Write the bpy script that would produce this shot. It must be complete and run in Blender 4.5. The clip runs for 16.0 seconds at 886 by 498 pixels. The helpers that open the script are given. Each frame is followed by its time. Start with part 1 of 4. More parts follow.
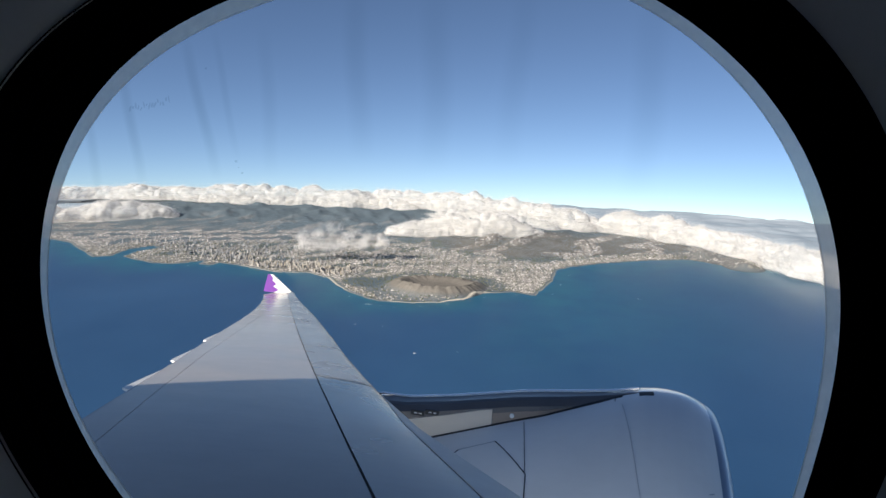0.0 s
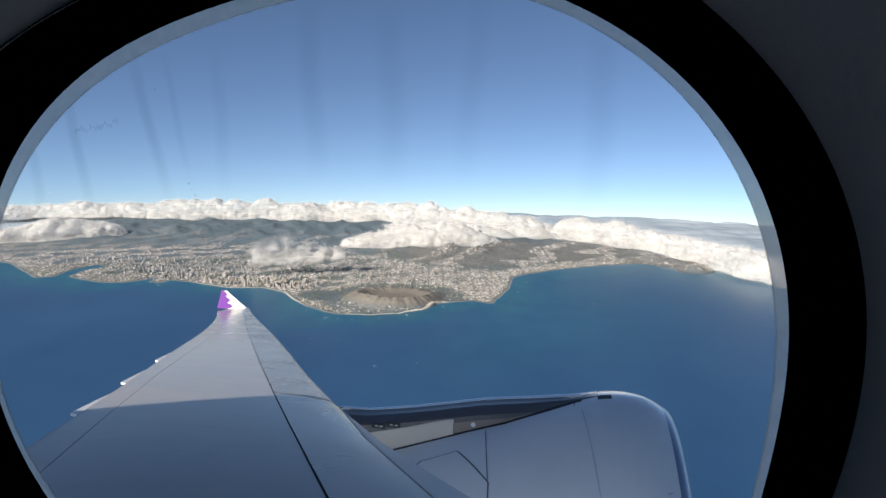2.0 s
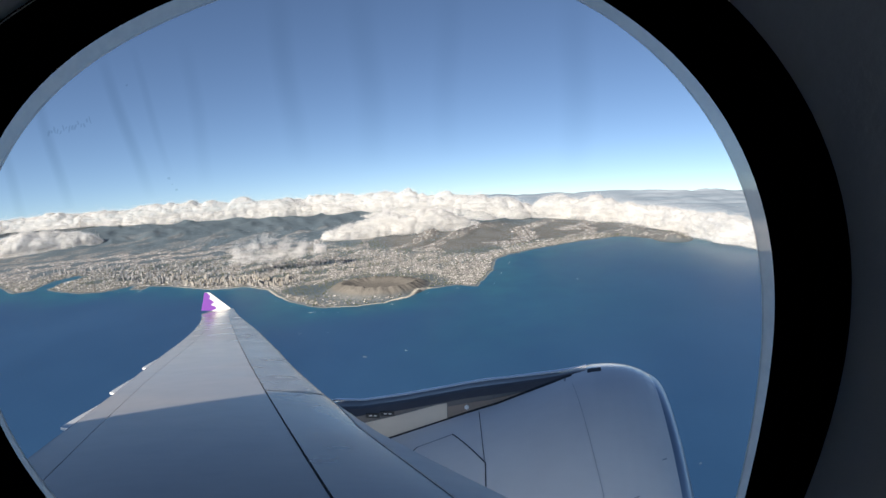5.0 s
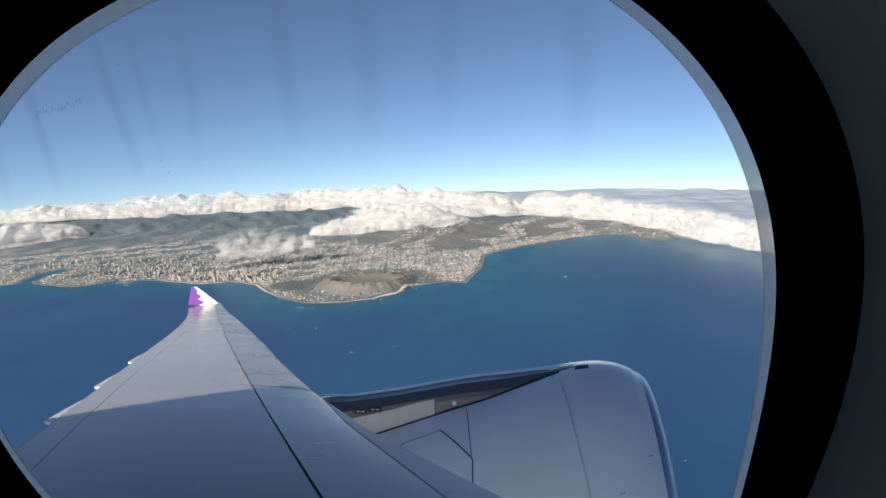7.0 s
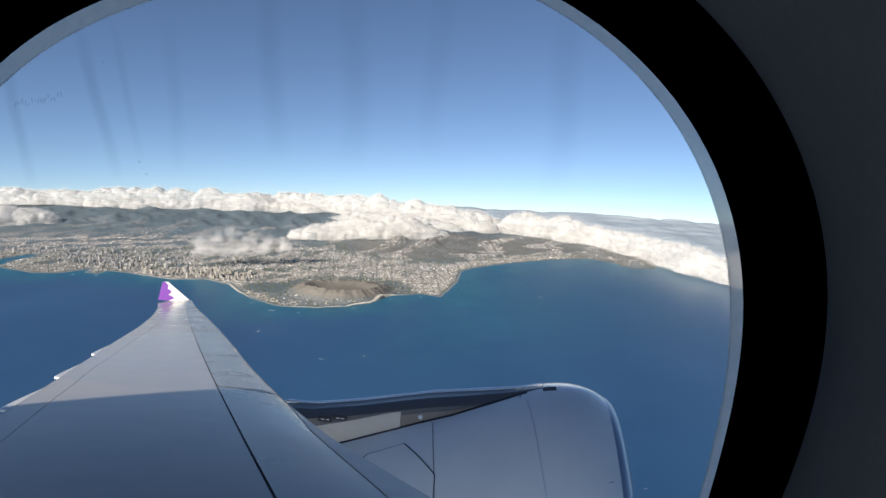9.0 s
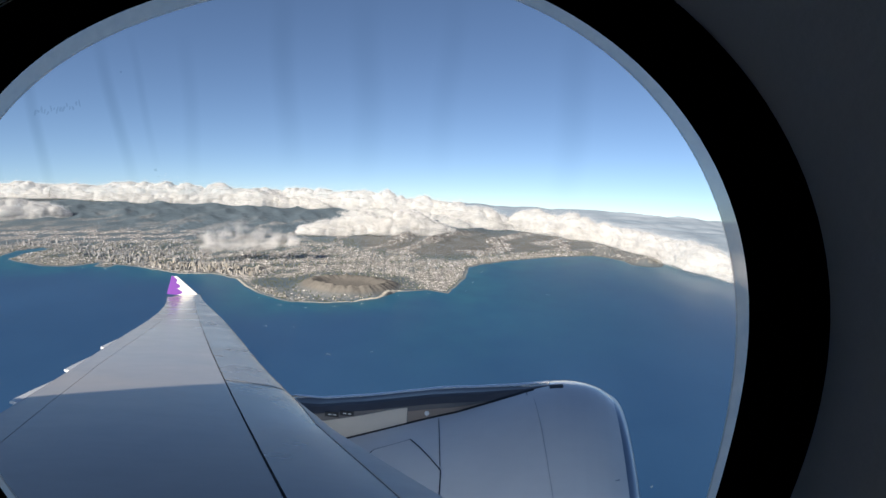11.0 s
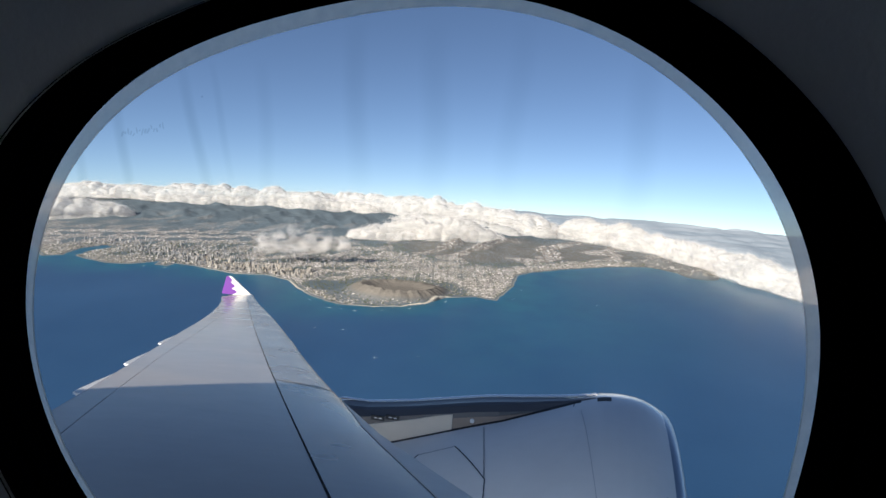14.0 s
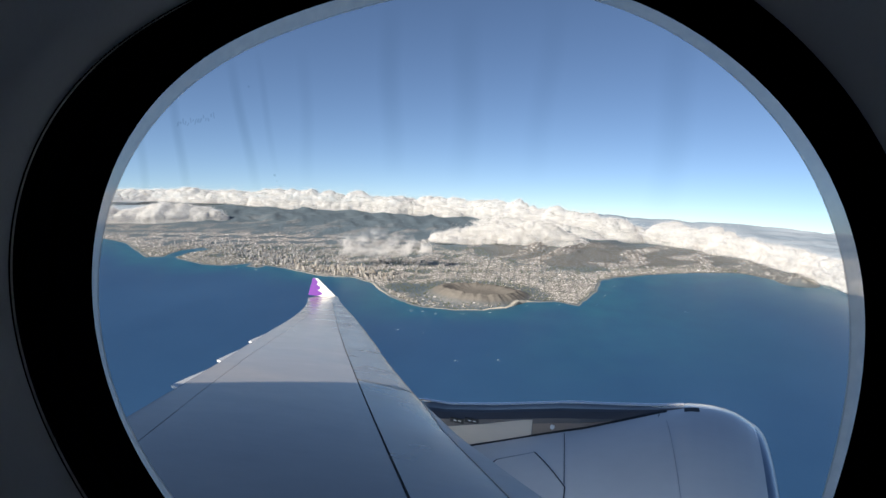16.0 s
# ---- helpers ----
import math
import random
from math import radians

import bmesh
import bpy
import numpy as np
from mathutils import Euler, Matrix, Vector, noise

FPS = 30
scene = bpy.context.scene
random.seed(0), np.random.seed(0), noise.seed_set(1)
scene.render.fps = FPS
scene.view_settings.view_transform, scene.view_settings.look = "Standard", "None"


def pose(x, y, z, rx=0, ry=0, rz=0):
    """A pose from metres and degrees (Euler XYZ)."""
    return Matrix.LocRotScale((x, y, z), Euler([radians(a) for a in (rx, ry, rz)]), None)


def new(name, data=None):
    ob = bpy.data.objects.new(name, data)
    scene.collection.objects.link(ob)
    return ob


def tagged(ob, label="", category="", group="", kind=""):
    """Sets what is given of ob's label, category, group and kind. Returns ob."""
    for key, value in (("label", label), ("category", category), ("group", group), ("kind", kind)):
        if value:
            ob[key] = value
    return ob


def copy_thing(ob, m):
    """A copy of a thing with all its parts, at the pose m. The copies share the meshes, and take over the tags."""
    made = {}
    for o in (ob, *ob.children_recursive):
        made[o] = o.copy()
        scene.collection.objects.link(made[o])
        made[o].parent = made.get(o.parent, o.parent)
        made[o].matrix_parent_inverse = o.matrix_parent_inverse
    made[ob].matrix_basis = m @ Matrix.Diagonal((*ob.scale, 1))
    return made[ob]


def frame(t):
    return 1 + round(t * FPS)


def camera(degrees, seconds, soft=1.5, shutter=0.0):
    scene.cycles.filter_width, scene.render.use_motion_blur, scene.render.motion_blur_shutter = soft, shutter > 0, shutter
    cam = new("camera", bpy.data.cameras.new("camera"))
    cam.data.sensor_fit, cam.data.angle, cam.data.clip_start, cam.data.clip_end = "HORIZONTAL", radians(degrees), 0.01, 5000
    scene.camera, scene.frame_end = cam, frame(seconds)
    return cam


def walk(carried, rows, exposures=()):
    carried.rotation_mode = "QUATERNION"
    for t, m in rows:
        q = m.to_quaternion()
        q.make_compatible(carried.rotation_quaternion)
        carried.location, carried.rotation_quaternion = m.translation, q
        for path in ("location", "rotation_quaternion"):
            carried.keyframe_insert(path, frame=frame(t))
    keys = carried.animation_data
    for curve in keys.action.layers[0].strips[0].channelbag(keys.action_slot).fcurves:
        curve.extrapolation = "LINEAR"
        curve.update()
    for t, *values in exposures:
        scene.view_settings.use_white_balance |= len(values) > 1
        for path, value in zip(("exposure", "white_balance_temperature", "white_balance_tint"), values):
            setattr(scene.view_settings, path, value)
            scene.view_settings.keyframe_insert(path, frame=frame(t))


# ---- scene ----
# ---------------------------------------------------------------- camera
cam = camera(68.0, 16.0, soft=1.5)
WALK = [
    (0.0, pose(-0.0006, 0.0057, 519.9989, 79.91, -1.72, 15.88)),
    (0.5, pose(-0.0020, 0.0054, 519.9994, 79.95, 0.18, 14.68)),
    (1.0, pose(-0.0020, 0.0064, 520.0015, 80.13, -0.63, 13.30)),
    (1.5, pose(-0.0029, 0.0059, 520.0002, 80.13, 3.35, 11.80)),
    (2.0, pose(-0.0016, 0.0057, 520.0013, 80.89, -0.83, 11.90)),
    (2.5, pose(-0.0024, 0.0055, 519.9991, 80.73, -0.48, 11.61)),
    (3.0, pose(-0.0021, 0.0040, 520.0002, 80.08, 1.54, 11.93)),
    (3.5, pose(-0.0026, 0.0043, 520.0013, 79.51, 1.96, 11.57)),
    (4.0, pose(-0.0032, 0.0021, 520.0018, 79.48, 4.62, 10.43)),
    (4.5, pose(-0.0033, 0.0019, 520.0002, 79.71, 4.85, 10.17)),
    (5.0, pose(-0.0032, 0.0039, 519.9986, 79.60, 2.91, 9.63)),
    (7.5, pose(-0.0068, 0.0069, 519.9942, 79.18, 1.67, 8.31)),
    (8.0, pose(-0.0057, 0.0097, 519.9933, 79.49, 0.25, 7.62)),
    (8.5, pose(-0.0047, 0.0060, 519.9989, 79.86, -0.42, 7.55)),
    (9.0, pose(-0.0058, 0.0063, 519.9982, 80.40, -2.19, 7.60)),
    (11.5, pose(-0.0067, 0.0035, 520.0031, 80.01, -2.32, 8.46)),
    (12.0, pose(-0.0072, 0.0035, 520.0010, 80.05, -1.35, 8.29)),
    (12.5, pose(-0.0074, 0.0038, 520.0010, 79.88, -0.98, 8.34)),
    (13.0, pose(-0.0081, 0.0026, 519.9995, 79.90, -1.99, 8.88)),
    (13.5, pose(-0.0068, 0.0050, 520.0003, 80.09, -2.55, 10.34)),
    (14.0, pose(-0.0107, 0.0005, 520.0084, 80.41, -3.16, 12.78)),
    (14.5, pose(-0.0103, 0.0053, 519.9962, 80.16, -1.38, 15.78)),
    (15.0, pose(0.0050, 0.0059, 520.0026, 80.78, 0.25, 17.27)),
    (15.5, pose(0.0061, 0.0043, 520.0023, 80.45, 0.22, 18.99)),
    (16.0, pose(0.0057, 0.0023, 520.0024, 80.41, -2.24, 19.80)),
]
walk(cam, WALK)

# ---------------------------------------------------------------- light
EYE_Z = 520.0
SUN_TO = Vector((-0.42, -0.78, 0.450)).normalized()
world = bpy.data.worlds.new("world")
scene.world = world
world.use_nodes = True
wn = world.node_tree
sky = wn.nodes.new("ShaderNodeTexSky")
sky.sky_type = "NISHITA"
sky.sun_disc = False
sky.sun_elevation = math.asin(SUN_TO.z)
sky.sun_rotation = math.atan2(SUN_TO.x, SUN_TO.y)
sky.altitude = 3500
sky.air_density = 1.0
sky.dust_density = 1.6
sky.ozone_density = 2.5
wn.nodes["Background"].inputs["Strength"].default_value = 0.088
wn.links.new(sky.outputs[0], wn.nodes["Background"].inputs["Color"])
# seen from this height the sea sheet ends six degrees down, set to fit the camera's view: the sky starts there
geo = wn.nodes.new("ShaderNodeTexCoord")
add = wn.nodes.new("ShaderNodeVectorMath")
add.operation = "ADD"
add.inputs[1].default_value = (0, 0, 0.118)
nor = wn.nodes.new("ShaderNodeVectorMath")
nor.operation = "NORMALIZE"
wn.links.new(geo.outputs["Generated"], add.inputs[0])
mul = wn.nodes.new("ShaderNodeVectorMath")
mul.operation = "MULTIPLY"
mul.inputs[1].default_value = (1, 1, 1.45)
wn.links.new(add.outputs[0], mul.inputs[0])
wn.links.new(mul.outputs[0], nor.inputs[0])
wn.links.new(nor.outputs[0], sky.inputs[0])
sun = new("sun", bpy.data.lights.new("sun", "SUN"))
sun.data.energy = 5.8
sun.data.angle = radians(0.53)
sun.data.color = (1.0, 0.93, 0.82)
sun.rotation_euler = SUN_TO.to_track_quat("Z", "Y").to_euler()
scene.view_settings.exposure = 0.50


# ---------------------------------------------------------------- materials
def mat(name, base, rough=0.5, metal=0.0, spec=0.5):
    m = bpy.data.materials.new(name)
    m.use_nodes = True
    b = m.node_tree.nodes["Principled BSDF"]
    b.inputs["Base Color"].default_value = (*base, 1)
    b.inputs["Roughness"].default_value = rough
    b.inputs["Metallic"].default_value = metal
    b.inputs["Specular IOR Level"].default_value = spec
    return m


def nd(m, kind, **values):
    n = m.node_tree.nodes.new(kind)
    for k, v in values.items():
        n.inputs[k].default_value = v
    return n


def link(m, a, b):
    m.node_tree.links.new(a, b)


def bsdf(m):
    return m.node_tree.nodes["Principled BSDF"]


def coords(m, scale=(1, 1, 1)):
    tc = m.node_tree.nodes.new("ShaderNodeNewGeometry")
    mp = m.node_tree.nodes.new("ShaderNodeMapping")
    mp.inputs["Scale"].default_value = scale
    link(m, tc.outputs["Position"], mp.inputs["Vector"])
    return mp.outputs[0]


def noise_tex(m, vec, scale, detail=4, rough=0.55):
    n = nd(m, "ShaderNodeTexNoise", Scale=scale, Detail=detail, Roughness=rough)
    link(m, vec, n.inputs["Vector"])
    return n.outputs["Fac"]


def ramp(m, fac, stops):
    r = m.node_tree.nodes.new("ShaderNodeValToRGB")
    el = r.color_ramp.elements
    while len(el) < len(stops):
        el.new(0.5)
    for e, (p, c) in zip(el, stops):
        e.position = p
        e.color = (*c, 1)
    link(m, fac, r.inputs[0])
    return r.outputs[0]


def mixc(m, fac, a, b, mode="MIX"):
    x = m.node_tree.nodes.new("ShaderNodeMix")
    x.data_type = "RGBA"
    x.blend_type = mode
    for sock, v in ((x.inputs[0], fac), (x.inputs[6], a), (x.inputs[7], b)):
        if hasattr(v, "is_linked"):
            link(m, v, sock)
        elif isinstance(v, tuple):
            sock.default_value = (*v, 1)
        else:
            sock.default_value = v
    return x.outputs[2]


def attr(m, name):
    a = m.node_tree.nodes.new("ShaderNodeAttribute")
    a.attribute_name = name
    return a.outputs["Fac"]


def bump(m, height, strength, dist):
    b = nd(m, "ShaderNodeBump", Strength=strength, Distance=dist)
    link(m, height, b.inputs["Height"])
    link(m, b.outputs[0], bsdf(m).inputs["Normal"])


def paint(name, base, rough=0.32, dirt=0.12, spec=0.5):
    """Aircraft paint: soiled along the airflow, with fine orange peel."""
    m = mat(name, base, rough, 0, spec)
    v = coords(m, (0.6, 0.9, 0.9))
    big = noise_tex(m, v, 0.9, 5)
    fine = noise_tex(m, coords(m, (3, 12, 12)), 1.0, 3)
    dark = tuple(c * (1 - dirt) for c in base)
    lite = tuple(min(1, c * (1 + dirt * 0.4)) for c in base)
    c = ramp(m, big, [(0.3, dark), (0.7, lite)])
    c = mixc(m, 0.12, c, ramp(m, fine, [(0.35, dark), (0.6, lite)]))
    link(m, c, bsdf(m).inputs["Base Color"])
    r = nd(m, "ShaderNodeMapRange", **{"From Min": 0.3, "From Max": 0.7, "To Min": rough * 0.8, "To Max": rough * 1.3})
    link(m, big, r.inputs["Value"])
    link(m, r.outputs[0], bsdf(m).inputs["Roughness"])
    return m


M_WING = paint("wing_grey", (0.345, 0.315, 0.290), 0.19, 0.10, 0.32)
M_SLAT = paint("slat_grey", (0.30, 0.29, 0.28), 0.22, 0.10, 0.35)
bsdf(M_SLAT).inputs["Metallic"].default_value = 0.35
M_WHITE = paint("white_paint", (0.82, 0.82, 0.80), 0.35, 0.06)
M_NAC = paint("nacelle_grey", (0.92, 0.875, 0.82), 0.16, 0.07, 0.6)
M_PYLON = paint("pylon_metal", (0.11, 0.105, 0.11), 0.34, 0.3, 0.5)
M_BROWN = paint("pylon_brown", (0.31, 0.235, 0.185), 0.35, 0.3)
M_PYLON_W = paint("pylon_cream", (0.80, 0.69, 0.56), 0.45, 0.2)
M_PURPLE = paint("purple_paint", (0.16, 0.055, 0.28), 0.75, 0.10, 0.1)
M_WLET = paint("winglet_white", (0.64, 0.63, 0.62), 0.75, 0.04, 0.1)
M_LIP = mat("polished_lip", (0.33, 0.38, 0.44), 0.34, 1.0)
M_STRIP = mat("highlight_metal", (0.92, 0.92, 0.90), 0.22, 1.0)
M_NOSE = paint("slat_nose_grey", (0.70, 0.655, 0.61), 0.45, 0.2, 0.4)
M_SEAM = mat("grey_seam", (0.42, 0.42, 0.43), 0.6)
M_SEAL = mat("dark_seal", (0.02, 0.022, 0.025), 0.6)
# Near-black base: the shade inside the window reveal is put into its colour.
M_REVEAL_SHADE = mat("shaded_reveal", (0.0006, 0.0006, 0.0008), 0.9, 0, 0.0)
M_FRAME = mat("pane_gasket", (0.80, 0.76, 0.70), 0.6)
tl = nd(M_FRAME, "ShaderNodeBsdfTranslucent", Color=(0.98, 0.92, 0.83, 1))
fm = nd(M_FRAME, "ShaderNodeMixShader", Fac=0.95)
link(M_FRAME, bsdf(M_FRAME).outputs[0], fm.inputs[1])
link(M_FRAME, tl.outputs[0], fm.inputs[2])
tp = nd(M_FRAME, "ShaderNodeBsdfTransparent", Color=(1.0, 0.95, 0.86, 1))
fm2 = nd(M_FRAME, "ShaderNodeMixShader", Fac=0.45)
link(M_FRAME, fm.outputs[0], fm2.inputs[1])
link(M_FRAME, tp.outputs[0], fm2.inputs[2])
mr = nd(M_FRAME, "ShaderNodeMapRange", **{"From Min": 0.3, "From Max": 0.7, "To Min": 0.10, "To Max": 0.24})
link(M_FRAME, noise_tex(M_FRAME, coords(M_FRAME), 180, 4), mr.inputs["Value"])
link(M_FRAME, mr.outputs[0], fm2.inputs[0])
link(M_FRAME, fm2.outputs[0], M_FRAME.node_tree.nodes["Material Output"].inputs[0])
M_PANEL = mat("cabin_panel", (0.31, 0.37, 0.43), 0.6)
M_LINING = mat("cabin_lining", (0.75, 0.77, 0.79), 0.7)
M_SKIN = paint("fuselage_white", (0.78, 0.78, 0.78), 0.35, 0.05)
bump(M_FRAME, noise_tex(M_FRAME, coords(M_FRAME), 240, 4), 0.4, 0.002)
bump(M_PANEL, noise_tex(M_PANEL, coords(M_PANEL), 500, 3), 0.25, 0.001)


# ---------------------------------------------------------------- building helpers
def mesh(name, bm, material, smooth=False):
    me = bpy.data.meshes.new(name)
    if smooth:
        for f in bm.faces:
            f.smooth = True
    bm.to_mesh(me)
    bm.free()
    if smooth:
        me.set_sharp_from_angle(angle=radians(32))
    for m in material if isinstance(material, (list, tuple)) else [material]:
        me.materials.append(m)
    return me


def part(name, bm, material, parent=None, label="", smooth=False):
    ob = new(name, mesh(name, bm, material, smooth))
    if parent is not None:
        ob.parent = parent
    if label:
        ob["label"] = label
    return ob


def grid_sheet(rows, closed_u=False, closed_v=False, bm=None):
    """A sheet of quads through rows of points."""
    bm = bm or bmesh.new()
    vs = [[bm.verts.new(p) for p in r] for r in rows]
    n, k = len(vs), len(vs[0])
    for i in range(n if closed_u else n - 1):
        for j in range(k if closed_v else k - 1):
            a, b = vs[i], vs[(i + 1) % n]
            bm.faces.new((a[j], a[(j + 1) % k], b[(j + 1) % k], b[j]))
    return bm, vs


def cap(bm, ring):
    try:
        bm.faces.new(ring)
    except ValueError:
        pass


def box(bm, c, s):
    r = bmesh.ops.create_cube(bm, size=1)
    for v in r["verts"]:
        v.co = Vector((v.co.x * s[0] + c[0], v.co.y * s[1] + c[1], v.co.z * s[2] + c[2]))
    return r["verts"]


def out(bm):
    bmesh.ops.recalc_face_normals(bm, faces=bm.faces)
    return bm


# ---------------------------------------------------------------- the aircraft, in its own frame (x ahead, y outboard, z up, the seat's eye at 0)
BANK = 7.6
PLANE = Matrix.Translation((0, 0, EYE_Z)) @ Matrix.Rotation(radians(-BANK), 4, "X")


def on_plane(ob):
    ob.matrix_world = PLANE
    return ob


# ---- wing
def le(y):
    return -0.91 - 0.712 * (y - 5.73) + 0.00465 * (y - 5.73) * (y - 11.5) + 0.30 * math.exp(-((y - 18.5) / 5.5) ** 2) + 0.22 * min(1.0, max(0.0, (y - 9) / 5)) + 0.12 * max(0.0, 7.5 - y) ** 1.2


def te(y):
    return -6.11 - 0.4255 * (y - 7.1) - 0.0071 * max(0.0, y - 14) ** 2 - 0.10 * min(1.0, max(0.0, (y - 9) / 5))


def wing_z(y):
    return -2.0 - 0.0698 * y


def slat_f(y):
    x = -2.0 - 0.615 * (y - 5.26) + 0.0019 * (y - 5.26) ** 2 - 0.14 * max(0.0, y / 27.4) ** 4
    return max(0.05, min(0.42, (le(y) - x) / (le(y) - te(y))))


def hinge_f(y):
    return min(0.90, max(0.80, 0.90 - 0.011 * (y - 10)))


def foil(y, f, upper):
    """A point of the wing at span y and chord fraction f."""
    a, b = le(y), te(y)
    c = a - b
    t = 0.105 if y < 9 else 0.105 - 0.001 * (y - 9)
    shape = 2.6 * (0.2969 * math.sqrt(max(f, 0)) - 0.126 * f - 0.3516 * f * f + 0.2843 * f ** 3 - 0.1036 * f ** 4)
    drop = max(0.0, (y - 10) / 17) ** 2 * -0.19 * f
    z = wing_z(y) + drop + c * t * shape * (0.95 if upper else -1.1) - 0.012 * c
    return Vector((a - c * f, y, z))


def wing_piece(name, y0, y1, f0, f1, material, parent, label="", lower=True, n=24, k=14):
    """A closed piece of the wing between two spans and two chord fractions (numbers or functions of y)."""
    g0 = f0 if callable(f0) else lambda y: f0
    g1 = f1 if callable(f1) else lambda y: f1
    rows = []
    for i in range(n + 1):
        y = y0 + (y1 - y0) * i / n
        a, b = g0(y), g1(y)
        up = [foil(y, a + (b - a) * (j / k) ** (2 if a == 0 else 1), True) for j in range(k + 1)]
        dn = [foil(y, a + (b - a) * (j / k) ** (2 if a == 0 else 1), False) for j in range(k, -1, -1)]
        if a == 0:
            dn = dn[:-1]
        rows.append(up + dn)
    bm, vs = grid_sheet(rows, closed_v=True)
    cap(bm, vs[0])
    cap(bm, vs[-1][::-1])
    return part(name, out(bm), material, parent, label, True)


wing = on_plane(tagged(new("aircraft_wing"), "long light grey metal wing tapering to an upturned tip", "aircraft wing"))
ROOT, TIP, JOINT = -1.4, 27.4, 9.35
wing_piece("wing_box", ROOT, TIP, lambda y: slat_f(y) + 0.0065, lambda y: hinge_f(y) - 0.0012, M_WING, wing, n=50)
for a, b in ((3.0, JOINT - 0.035), (JOINT + 0.035, 19.2), (19.212, TIP)):
    wing_piece("slat", a, b, 0.0, slat_f, M_SLAT, wing, "grey leading edge slat")
for nm, a, b in (("flap", 3.0, 17.2), ("aileron", 17.23, 21.6), ("aileron", 21.63, 26.9)):
    wing_piece(nm, a, b, lambda y: hinge_f(y) + 0.0008, 1.0, M_WING, wing, k=6)
wing_piece("spar_gap", 3.0, TIP - 0.1, 0.2, lambda y: hinge_f(y) + 0.03, M_SEAL, wing, "dark rubber seal in the slat gap", n=20)
for ob in wing.children:
    if ob.name.startswith("spar_gap"):
        ob.location = (0, 0, -0.03)

wing_piece("slat_joint", JOINT - 0.04, JOINT + 0.04, 0.0, slat_f, M_SEAL, wing, "dark seal between two slats", n=2).location = (0, 0, -0.002)

# ---- lighter grey nose of the inner slat; a pale strip paints the highlight where it meets the upper skin
def nose_f(y):
    return 0.003 + 0.035 * max(0.0, 9.0 - y)


rows, edge = [], []
for i in range(41):
    y = 3.05 + (9.0 - 3.05) * i / 40
    ring = [foil(y, nose_f(y) * (1 - j / 14) ** 2, True) for j in range(15)] + [foil(y, 0.05 * (j / 6) ** 2, False) for j in range(1, 7)]
    mid = foil(y, 0.12, True) * 0.5 + foil(y, 0.12, False) * 0.5
    rows.append([p + (p - mid).normalized() * 0.004 for p in ring] + [p - (p - mid).normalized() * 0.012 for p in ring[::-1]])
    edge.append(ring[0] + Vector((0, 0, 0.004)))
bm, vs = grid_sheet(rows, closed_v=True)
cap(bm, vs[0])
cap(bm, vs[-1][::-1])
part("slat_nose", out(bm), M_NOSE, wing, "lighter grey nose of the slat", True)
bm, vs = grid_sheet([[p + Vector((0, 0, -0.01)), p + Vector((-0.009, 0, 0.003)), p + Vector((0.009, 0, 0.003))] for p in edge], closed_v=True)
part("slat_edge", out(bm), M_PYLON_W, wing, "pale strip painted as a highlight along the slat", True)

# ---- engine
def nac_axis(x):
    return Vector((x, 6.6, -2.96 + 0.16 * (x - 0.64)))


def nac_r(x):
    pts = [(-4.5, 0.6), (-3.2, 0.8), (-1.8, 1.12), (-0.9, 1.29), (-0.3, 1.385), (0.05, 1.44), (0.3, 1.463), (0.42, 1.458), (0.52, 1.444), (0.62, 1.418), (0.70, 1.388), (0.78, 1.346), (0.85, 1.298), (1.0, 1.16)]
    for (a, ra), (b, rb) in zip(pts, pts[1:]):
        if x <= b:
            return ra + (rb - ra) * max(0, (x - a) / (b - a))
    return 1.27


def intake_shear(x, a):
    """Shears the intake to fit the camera's view: its top lies further back than its sides."""
    f = min(1.0, max(0.0, (x - 0.1) / 0.7))
    return (0.08 + 0.15 * (0.5 - max(-0.2, math.cos(a)))) * f * f * (3 - 2 * f)


def nac(x, deg, lift=0.0):
    """A point on the nacelle: deg 0 is the top, 90 faces the cabin."""
    a = radians(deg)
    return nac_axis(x) + Vector((0, -math.sin(a), math.cos(a))) * (nac_r(x) + lift) + Vector((intake_shear(x, a), 0, 0))


def revolve(name, xs, radius, material, parent, label="", k=72):
    rows = []
    for x, r in zip(xs, radius):
        c = nac_axis(x)
        rows.append([c + Vector((intake_shear(x, 2 * math.pi * j / k), -math.sin(2 * math.pi * j / k) * r, math.cos(2 * math.pi * j / k) * r)) for j in range(k)])
    bm, _ = grid_sheet(rows, closed_v=True)
    return part(name, out(bm), material, parent, label, True)


K = 1.42
ENGINE = PLANE @ Matrix.Scale(K, 4)


def on_engine(ob):
    ob.matrix_world = ENGINE
    return ob


engine = on_engine(tagged(new("jet_engine"), "large pale grey jet engine cowling with polished metal lip", "jet engine"))
xs = [-4.5 + 4.5 * i / 24 for i in range(24)] + [0.02 * i for i in range(44)]
cowl = revolve("cowl", xs, [nac_r(x) for x in xs], M_NAC, engine)
lipx, lipr = [], []
for i in range(25):
    a = radians(35 + 145 * i / 24)
    lipx.append(0.70 + 0.28 * math.sin(a))
    lipr.append(1.10 + (0.23 if a < math.pi / 2 else 0.07) * math.cos(a))
lipx += [0.5, 0.0, -1.2]
lipr += [1.04, 1.06, 1.08]
revolve("intake_lip", lipx, lipr, M_LIP, engine, "polished bare metal intake lip")
revolve("fan_case", [-1.2, -1.21], [1.08, 0.01], M_SEAL, engine)


